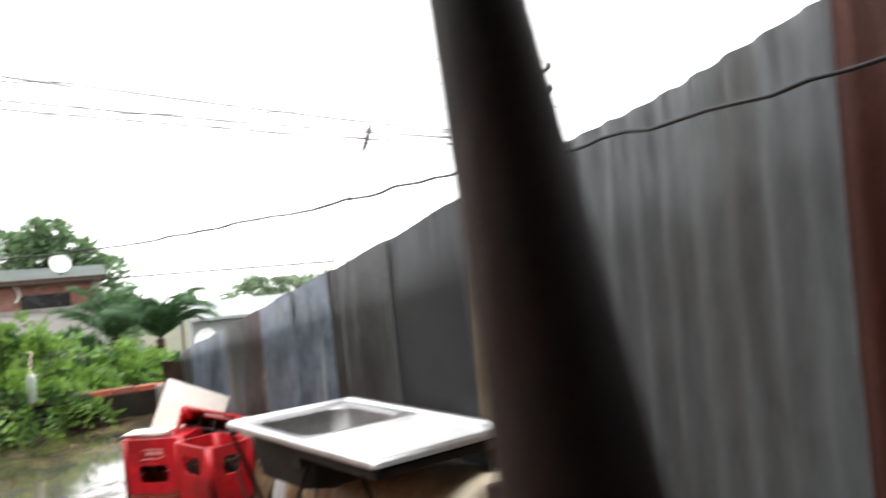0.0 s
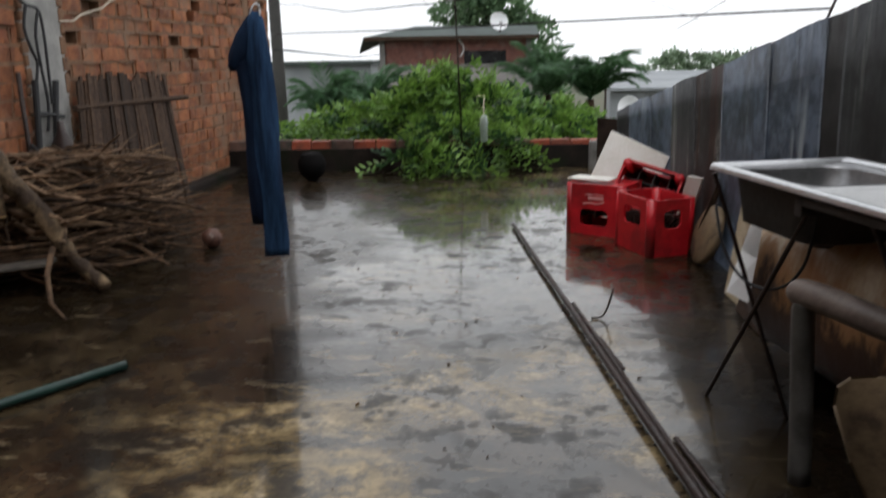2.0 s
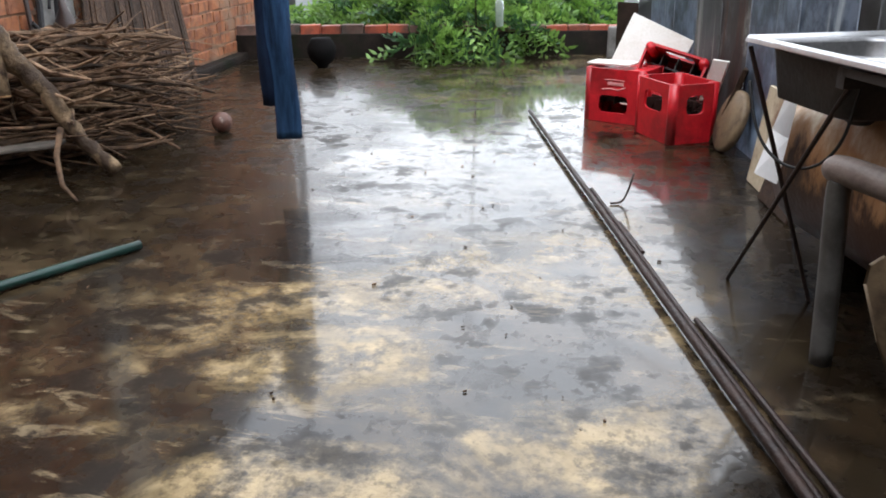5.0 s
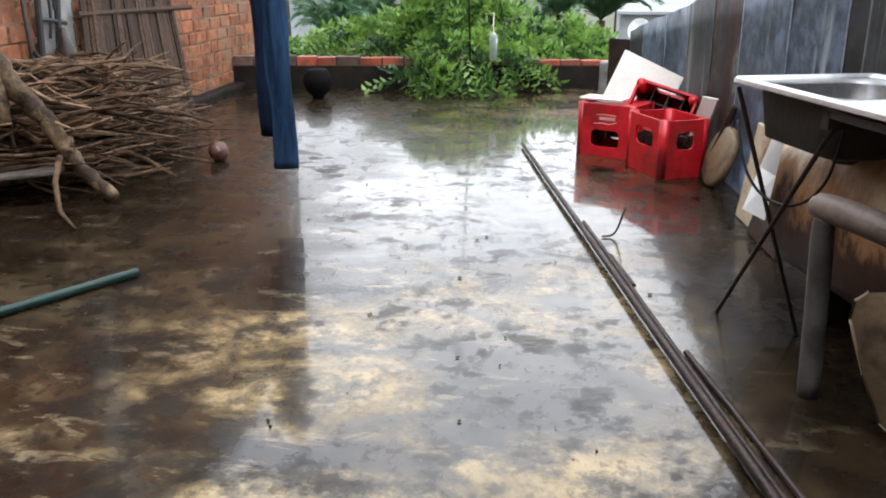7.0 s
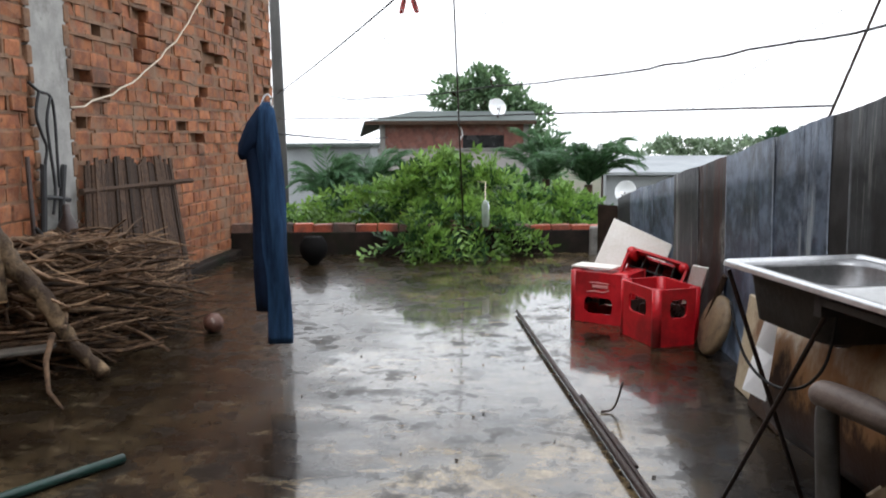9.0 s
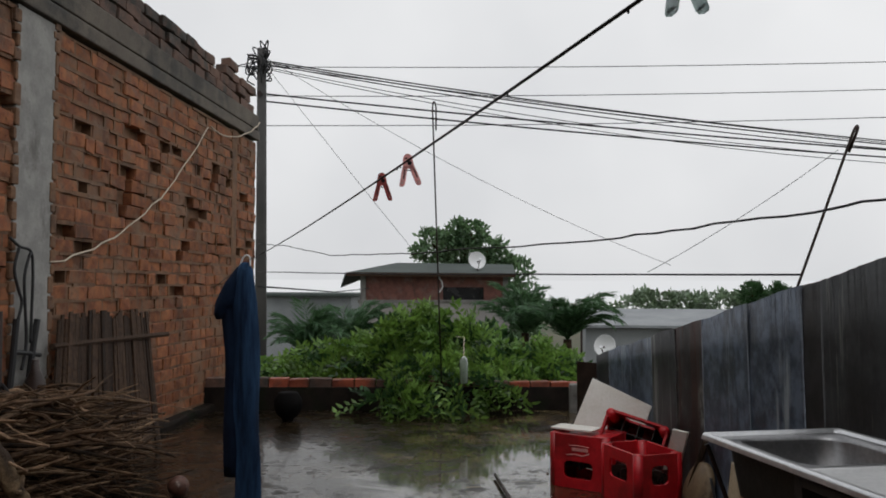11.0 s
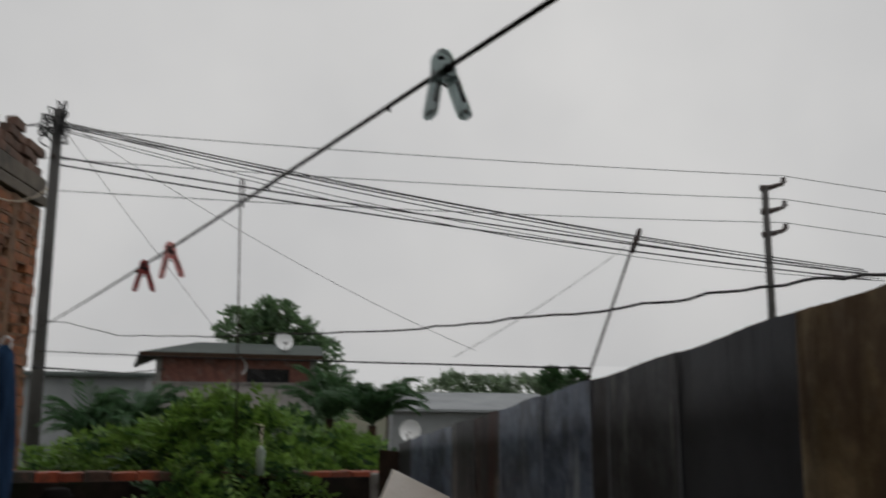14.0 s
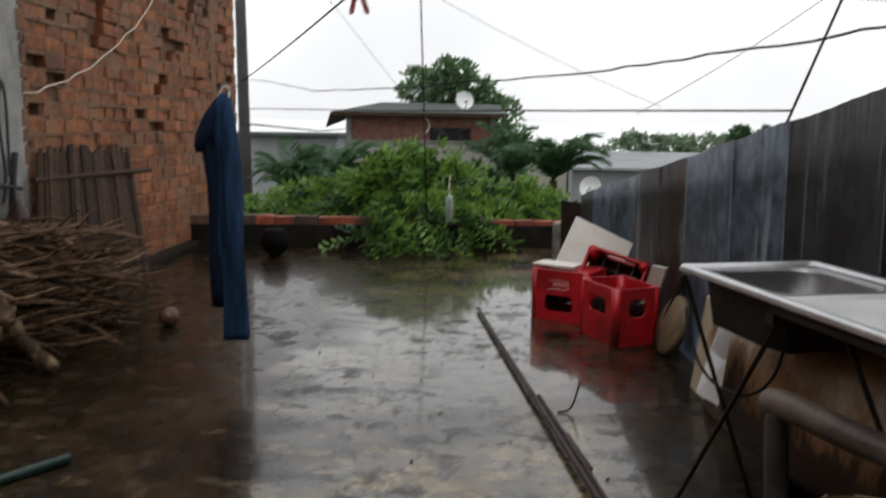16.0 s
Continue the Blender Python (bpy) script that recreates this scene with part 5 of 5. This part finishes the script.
def dish(c, r, facing, label, base_z=GROUND_Z):
    ob = thing("satellite_dish", label, "satellite dish")
    q = Vector(facing).normalized().to_track_quat("Z", "Y").to_matrix().to_4x4()
    M = Matrix.Translation(c) @ q
    bm = bmesh.new()
    loops = [[M @ Vector((rr * math.cos(t), rr * math.sin(t), zz)) for t in [k * math.tau / 24 for k in range(24)]] for rr, zz in
             ((r, 0), (r * 1.02, -0.01), (r * 0.7, -0.09 * r / 0.3), (r * 0.3, -0.13 * r / 0.3))]
    loft(bm, loops)
    loops = [[M @ Vector((rr * math.cos(t), rr * math.sin(t), zz)) for t in [k * math.tau / 24 for k in range(24)]] for rr, zz in
             ((r, 0), (r * 0.7, -0.07 * r / 0.3), (r * 0.3, -0.11 * r / 0.3))]
    loft(bm, loops)
    part("bowl", bm, DISH_WHITE, ob, "", True)
    part("arm", tube([M @ Vector((0, -r * 0.95, 0)), M @ Vector((0, -r * 0.3, r * 0.9))], 0.012, 6), IRON, ob)
    part("receiver", tube([M @ Vector((0, -r * 0.33, r * 0.85)), M @ Vector((0, -r * 0.22, r * 1.0))], 0.03, 8), DISH_WHITE, ob)
    part("mast", tube([Vector(c) + Vector((0, 0.1, -0.02)), Vector((c[0], c[1] + 0.1, base_z))], 0.025, 8), IRON, ob)
    return ob


dish((-1.96, 22.3, 1.93), 0.245, (0.45, -1, 0.35), "white satellite dish on the grey roof", 1.6)
dish((1.10, 17.0, 0.04), 0.22, (-0.4, -1, 0.2), "large pale dish among the palms")
dish((0.72, 19.0, 0.72), 0.19, (-0.3, -1, 0.3), "small white dish behind the palms")

house = thing("far_house", "long pale grey building with a flat roof", "house")
part("wall", box((-11.2, 32, -1.3), (7.5, 4, 4.2)), GREY_HOUSE, house)
part("roof", box((-11.2, 31.9, 0.86), (7.8, 4.4, 0.12), None, 0.02), ROOF, house)
house = thing("far_house", "low pale building with a light sheet roof", "house")
part("wall", box((4.6, 34, -1.9), (6.5, 4, 3.0)), GREY_HOUSE, house)
bm = quad_mesh([(1.2, 31.6, -0.35), (8.0, 31.6, -0.35), (8.0, 36.4, 0.15), (1.2, 36.4, 0.15), (1.2, 31.6, -0.25), (8.0, 31.6, -0.25), (8.0, 36.4, 0.25), (1.2, 36.4, 0.25)],
               [(0, 1, 2, 3), (7, 6, 5, 4), (0, 4, 5, 1), (1, 5, 6, 2), (2, 6, 7, 3), (3, 7, 4, 0)])
part("roof", bm, GREY_HOUSE, house, "light sheet roof")

# ---- plants ----
def leaf_mesh(name, leaves, material, parent, label=""):
    """Leaves as folded pointed blades: (base, direction, side, length, width)."""
    vs, fs = [], []
    for p, d, sd, ln, wd in leaves:
        n = d.cross(sd).normalized()
        i = len(vs)
        vs += [p, p + d * ln * 0.35 + sd * wd * 0.5 + n * wd * 0.12, p + d * ln * 0.72 + sd * wd * 0.38 + n * wd * 0.10 - n * ln * 0.03, p + d * ln - n * ln * 0.12,
               p + d * ln * 0.72 - sd * wd * 0.38 + n * wd * 0.10 - n * ln * 0.03, p + d * ln * 0.35 - sd * wd * 0.5 + n * wd * 0.12, p + d * ln * 0.5]
        fs += [(i, i + 1, i + 6), (i + 1, i + 2, i + 6), (i + 2, i + 3, i + 6), (i + 3, i + 4, i + 6), (i + 4, i + 5, i + 6), (i + 5, i, i + 6)]
    me = bpy.data.meshes.new(name)
    me.from_pydata([tuple(v) for v in vs], [], fs)
    me.materials.append(material)
    ob = new(name, me)
    ob.parent = parent
    if label:
        ob["label"] = label
    return ob


def unit(r):
    while True:
        v = Vector((r.uniform(-1, 1), r.uniform(-1, 1), r.uniform(-1, 1)))
        if 0.05 < v.length < 1:
            return v.normalized()


def sprays(r, clumps, count, ln, wd, per, reach=(0.5, 0.95)):
    """Leafy twigs over uneven clumps (centre, radii): each a spray of leaflets along a drooping shoot."""
    out = []
    weights = [c[1][0] * c[1][2] for c in clumps]
    for _ in range(count):
        c, rad = r.choices(clumps, weights)[0]
        u = unit(r)
        k = r.uniform(*reach) + 0.30 * noise.noise(Vector(c) + u * 2.3)
        p = Vector(c) + Vector((u.x * rad[0], u.y * rad[1], u.z * rad[2])) * k
        out_d = (u + Vector((0, -0.25, 0.15)) + unit(r) * 0.6).normalized()
        s = out_d.cross(unit(r)).normalized()
        sh = ln * per * 0.33
        for j in range(per):
            t = (j + 0.5) / per
            q = p + out_d * sh * t - Vector((0, 0, 0.55 * sh * t * t))
            sg = 1 if j % 2 else -1
            d = (out_d * 0.55 + s * sg * 0.8 + unit(r) * 0.25 - Vector((0, 0, 0.15))).normalized()
            if j == per - 1:
                d = (out_d + unit(r) * 0.2).normalized()
            sd = d.cross(out_d.cross(s) + unit(r) * 0.35).normalized()
            out.append((q, d, sd, ln * r.uniform(0.7, 1.15), wd * r.uniform(0.75, 1.1)))
    return out


def limbs(r, foot, clumps, r0):
    bm = bmesh.new()
    foot = Vector(foot)
    for c, rad in clumps:
        c = Vector(c)
        m1 = foot.lerp(c, 0.5) + Vector((r.uniform(-0.15, 0.15), r.uniform(-0.15, 0.15), 0.1))
        add_tube(bm, [foot, m1, c, c + unit(r) * rad[0] * 0.6], [r0, r0 * 0.6, r0 * 0.35, r0 * 0.12], 7)
    return bm


def tree(name, label, category, foot, fork, clumps, count, ln, wd, per, material, r0, seed):
    r = random.Random(seed)
    ob = thing(name, label, category)
    part("trunk", tube([foot, Vector(foot).lerp(Vector(fork), 0.5) + Vector((0.08, 0.05, 0)), fork], [r0 * 1.5, r0 * 1.15, r0], 9), BARK, ob, "", True)
    part("limbs", limbs(r, fork, clumps, r0 * 0.8), BARK, ob, "", True)
    leaf_mesh("crown", sprays(r, clumps, count, ln, wd, per), material, ob)
    # shade inside the shrub crowns, put in as a second set of darker leaves
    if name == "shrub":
        leaf_mesh("inner_leaves", sprays(r, clumps, count // 2, ln, wd, per, (0.2, 0.7)), LEAF_DARK, ob, "darker leaves for the shade within the crown")
    return ob


tree("shrub", "bright green leafy shrub growing over the parapet", "shrub", (-1.2, 10.1, GROUND_Z), (-1.15, 9.75, -0.6),
     [((-1.45, 9.5, 0.55), (0.45, 0.45, 0.42)), ((-0.98, 9.4, 0.52), (0.42, 0.4, 0.40)), ((-1.85, 9.3, 0.36), (0.42, 0.4, 0.34)), ((-0.65, 9.2, 0.20), (0.40, 0.4, 0.30)), ((-1.15, 8.7, 0.30), (0.50, 0.35, 0.22)),
      ((-0.72, 8.6, 0.22), (0.34, 0.20, 0.12)), ((-1.42, 8.25, 0.13), (0.38, 0.22, 0.09)), ((-1.05, 8.15, 0.08), (0.20, 0.16, 0.05)), ((-1.45, 9.7, 0.0), (0.7, 0.5, 0.4))], 1150, 0.098, 0.041, 9, LEAF, 0.06, 31)
tree("shrub", "bright green leafy shrub behind the parapet", "shrub", (-0.1, 10.1, GROUND_Z), (-0.1, 10.0, -0.6),
     [((-0.2, 9.7, 0.30), (0.36, 0.4, 0.28)), ((0.12, 9.9, 0.12), (0.36, 0.4, 0.30)), ((-0.4, 9.6, 0.0), (0.45, 0.4, 0.32))], 500, 0.094, 0.040, 9, LEAF, 0.05, 32)
tree("shrub", "green leafy shrub behind the parapet by the brick wall", "shrub", (-2.7, 10.3, GROUND_Z), (-2.7, 10.1, -0.7),
     [((-2.65, 9.9, 0.20), (0.45, 0.4, 0.30)), ((-3.2, 10.2, 0.0), (0.45, 0.4, 0.34)), ((-2.15, 10.0, 0.25), (0.40, 0.4, 0.32)), ((-2.4, 9.7, -0.1), (0.6, 0.4, 0.3))], 540, 0.096, 0.041, 9, LEAF, 0.05, 33)
tree("tree", "dark green dense bush between the street and shrubs", "tree", (-3.2, 14.2, GROUND_Z), (-3.2, 14, -1.5),
     [((-3.3, 14, -0.35), (0.9, 0.8, 0.6)), ((-2.4, 14, 0.0), (0.8, 0.8, 0.6)), ((-1.2, 14.2, -0.1), (0.8, 0.8, 0.6)), ((0.2, 14.3, -0.6), (1.0, 0.8, 0.6))], 800, 0.18, 0.09, 7, LEAF_DARK, 0.09, 34)
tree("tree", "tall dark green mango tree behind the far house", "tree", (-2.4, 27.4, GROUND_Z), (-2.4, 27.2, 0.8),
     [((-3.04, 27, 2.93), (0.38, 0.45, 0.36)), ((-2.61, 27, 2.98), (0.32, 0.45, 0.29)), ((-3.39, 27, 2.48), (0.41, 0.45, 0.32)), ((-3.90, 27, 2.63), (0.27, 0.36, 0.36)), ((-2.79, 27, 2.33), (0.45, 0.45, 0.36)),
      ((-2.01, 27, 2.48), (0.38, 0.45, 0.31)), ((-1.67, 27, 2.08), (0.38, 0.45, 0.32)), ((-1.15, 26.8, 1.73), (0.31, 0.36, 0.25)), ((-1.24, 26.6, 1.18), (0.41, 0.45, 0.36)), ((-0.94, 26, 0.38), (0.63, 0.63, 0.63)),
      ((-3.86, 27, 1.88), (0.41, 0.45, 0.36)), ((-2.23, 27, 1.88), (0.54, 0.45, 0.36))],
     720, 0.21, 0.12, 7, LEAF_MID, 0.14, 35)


def palm(foot, top, n, ln, seed, label):
    r = random.Random(seed)
    ob = thing("palm_tree", label, "palm tree")
    f, t = Vector(foot), Vector(top)
    part("trunk", tube([f, f.lerp(t, 0.5) + Vector((0.06, 0, 0)), t], [0.11, 0.08, 0.06], 9), BARK, ob, "", True)
    leaves = []
    ribs = bmesh.new()
    for k in range(n):
        a = k * 2.399 + r.uniform(-0.2, 0.2)
        el = r.uniform(0.8, 1.55)
        d0 = Vector((math.cos(a) * math.cos(el), math.sin(a) * math.cos(el), math.sin(el)))
        flat = Vector((-math.sin(a), math.cos(a), 0))
        L = ln * r.uniform(0.8, 1.2)
        bend = r.uniform(0.28, 0.6)
        pull = Vector((math.cos(a), math.sin(a), 0)) * 0.12
        rib = lambda s: t + (d0 * s + pull * s * s - Vector((0, 0, bend * s ** 2.4))) * L
        pts = [rib(i / 12) for i in range(13)]
        add_tube(ribs, pts, [0.014 * (1 - i / 14) for i in range(13)], 5)
        for i in range(2, 44):
            s = i / 44
            q = rib(s)
            tang = (rib(s + 0.02) - rib(s - 0.02)).normalized()
            for sg in (-1, 1):
                d = (flat * sg * 0.65 + tang * 1.1 - Vector((0, 0, 0.25 + 0.4 * r.random()))).normalized()
                leaves.append((q, d, d.cross(unit(r)).normalized(), L * 0.30 * (1 - 0.6 * abs(s - 0.4)) * r.uniform(0.8, 1.1), 0.019))
    part("ribs", ribs, PALM, ob, "", True)
    leaf_mesh("fronds", leaves, PALM, ob)
    return ob


palm((0.23, 12.6, GROUND_Z), (0.275, 12.4, 0.458), 22, 1.05, 41, "dark green drooping palm behind the parapet")
palm((-0.42, 13.6, GROUND_Z), (-0.369, 13.4, 0.485), 18, 1.05, 42, "dark green palm beside the far house")
palm((-3.68, 12.7, GROUND_Z), (-3.634, 12.5, 0.149), 19, 1.05, 43, "dark green palm before the grey building")
palm((-3.18, 13.2, GROUND_Z), (-3.133, 13.0, 0.231), 18, 1.05, 44, "dark green palm at the house's corner")
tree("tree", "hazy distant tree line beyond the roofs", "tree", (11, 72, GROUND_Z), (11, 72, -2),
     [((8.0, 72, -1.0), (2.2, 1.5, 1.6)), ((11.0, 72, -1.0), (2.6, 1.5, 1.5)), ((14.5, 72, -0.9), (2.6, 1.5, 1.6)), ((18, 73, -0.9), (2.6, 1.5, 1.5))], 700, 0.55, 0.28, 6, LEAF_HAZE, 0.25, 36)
tree("tree", "distant round-headed tree beyond the roofs", "tree", (15.6, 66, GROUND_Z), (15.6, 66, 0.2), [((15.6, 66, 0.75), (0.55, 0.5, 0.6))], 110, 0.35, 0.18, 6, LEAF_DARK, 0.12, 37)
tree("tree", "distant round-headed tree beyond the roofs", "tree", (17.7, 66, GROUND_Z), (17.7, 66, 0.2), [((17.7, 66, 0.7), (0.55, 0.5, 0.6))], 110, 0.35, 0.18, 6, LEAF_DARK, 0.12, 38)
bottle = tagged(part("plastic_tube", tube([(-0.755, 8.02, 0.33), (-0.757, 8.02, 0.34), (-0.76, 8.02, 0.54), (-0.76, 8.02, 0.58)], [0.028, 0.036, 0.038, 0.016], 14), translucent(surface("clouded_plastic", (0.38, 0.46, 0.40), (0.52, 0.58, 0.52), 8, (0.25, 0.4), 0), 0.6), smooth=True),
                "clouded plastic bottle hung in the shrub", "bottle")
tagged(part("bottle_string", tube([(-0.76, 8.02, 0.575), (-0.78, 8.2, 0.66), (-0.82, 8.6, 0.72), (-0.95, 9.0, 0.70)], 0.004, 5), CORD), "string holding the plastic bottle", "string")

# ---- bricks of the wall ----
rb = random.Random(77)
brick_meshes = []
for k in range(8):
    bm = box((0, 0, 0), (0.11, 0.25, 0.094), None, 0.0)
    bmesh.ops.bevel(bm, geom=bm.edges[:], offset=0.007, segments=1, affect="EDGES")
    for v in bm.verts:
        v.co += Vector((rb.uniform(-1, 1), rb.uniform(-1, 1), rb.uniform(-1, 1))) * 0.006
    me = bpy.data.meshes.new("brick")
    bm.to_mesh(me)
    bm.free()
    me.materials.append(BRICK)
    brick_meshes.append(me)
rest_v, rest_f = [], []
joints = []
HOLES = [(0.05, 1.95, 0.09, 0.24), (0.06, 2.50, 0.09, 0.10), (0.35, 2.42, 0.09, 0.08), (1.35, 1.95, 0.08, 0.14), (1.15, 1.55, 0.08, 0.08), (2.0, 1.6, 0.08, 0.1), (1.9, 2.3, 0.08, 0.12),
         (-0.86, 1.62, 0.09, 0.05), (-0.86, 2.2, 0.09, 0.05), (-1.5, 2.3, 0.08, 0.06), (2.9, 2.2, 0.09, 0.1), (1.0, 1.2, 0.1, 0.05)]
PITCH, COURSE = 0.252, 0.105


top_v, top_f = [], []


def lay(y, z, width, proud, m_index, single, cap=False):
    M = WALL_M @ Matrix.Translation((-0.055 + proud, y, z)) @ Matrix.Rotation(rb.uniform(-0.045, 0.045) * (z > 0.98), 4, "X") @ Matrix.Diagonal((1, width / 0.25, 1, 1))
    if single:
        ob = new("brick", brick_meshes[m_index])
        ob.matrix_world = M
        ob.parent = wall
    else:
        vs, fs = (top_v, top_f) if cap else (rest_v, rest_f)
        i = len(vs)
        vs.extend(tuple(M @ v.co) for v in brick_meshes[m_index].vertices)
        fs.extend(tuple(i + q for q in p.vertices) for p in brick_meshes[m_index].polygons)


for row in range(27):
    z = 0.13 + row * COURSE
    y = -3.6 + (PITCH / 2 if row % 2 else 0) + rb.uniform(-0.02, 0.02)
    while y < 3.27:
        w = 0.24 * rb.choice((1, 1, 0.97, 0.9, 0.6, 0.5))
        c, y = y + w / 2, y + w + rb.uniform(0.008, 0.018)
        lo, hi = c - w / 2, c + w / 2
        for a, b in ((-1.41, -0.99), (2.47, 2.63)):
            if lo < b and hi > a:
                lo, hi = (lo, a - 0.008) if c < (a + b) / 2 else (b + 0.008, hi)
        hi = min(hi, 3.275)
        if hi - lo < 0.05:
            continue
        upper = z > 0.98
        if any(abs(c - hy) < hw and abs(z - hz) < hh for hy, hz, hw, hh in HOLES):
            continue
        joints.append((hi + 0.006, z, 0.018, COURSE))
        if upper and rb.random() < 0.04 + 0.05 * (noise.noise(Vector((c * 1.3, z * 0.9, 3.0))) > 0.25):
            continue
        proud = rb.uniform(-0.020, 0.010) if upper else rb.uniform(-0.004, 0.003)
        lay((lo + hi) / 2, z + (rb.uniform(-0.006, 0.006) if upper else 0), hi - lo, proud, rb.randrange(8), -0.99 <= c < 1.55 and z > 0.3)
for row, keep in ((0, 1.0), (1, 1.0), (2, 0.85), (3, 0.3)):
    y = -3.6 + 0.13 * row
    while y < 3.1:
        w = 0.25
        if rb.random() < keep:
            lay(y + w / 2, 3.31 + row * 0.108, w, rb.uniform(-0.03, 0.012), rb.randrange(8), False, True)
        y += w + 0.014
bm = bmesh.new()
for row in range(28):
    y = -3.6
    while y < 3.27:
        w = min(rb.uniform(0.2, 0.5), 3.27 - y)
        if not any(abs(y + w / 2 - hy) < hw + w / 2 and abs(0.13 + (row - 0.5) * COURSE - hz) < hh - 0.03 for hy, hz, hw, hh in HOLES):
            add_box(bm, (-0.055 + rb.uniform(-0.006, 0.008), y + w / 2, 0.13 + (row - 0.5) * COURSE + rb.uniform(-0.002, 0.002)), (0.101, w, 0.018 + rb.uniform(0, 0.014)), WALL_M)
        y += w
for y, z, w, h in joints:
    add_box(bm, (-0.056 + rb.uniform(-0.008, 0.006), y, z), (0.098, w + rb.uniform(0, 0.014), h), WALL_M)
for edge, sgn in ((-1.41, 1), (-0.99, -1)):
    z = 0.1
    while z < 2.9:
        h = rb.uniform(0.05, 0.16)
        add_box(bm, (-0.04, edge + sgn * rb.uniform(-0.01, 0.015), z + h / 2), (0.115, rb.uniform(0.03, 0.075), h * 0.9), WALL_M, 0.012)
        z += h
tagged(part("mortar_joints", bm, MORTAR, wall), "rough smeared mortar between the bricks", kind="stuff")
for vs, fs, mt, lab in ((rest_v, rest_f, BRICK, ""), (top_v, top_f, MOSSY_BRICK, "dark mossy bricks of the ragged wall top")):
    me = bpy.data.meshes.new("brickwork")
    me.from_pydata(vs, [], fs)
    me.materials.append(mt)
    ob = new("brickwork", me)
    ob.parent = wall
    tagged(ob, lab, kind="stuff")
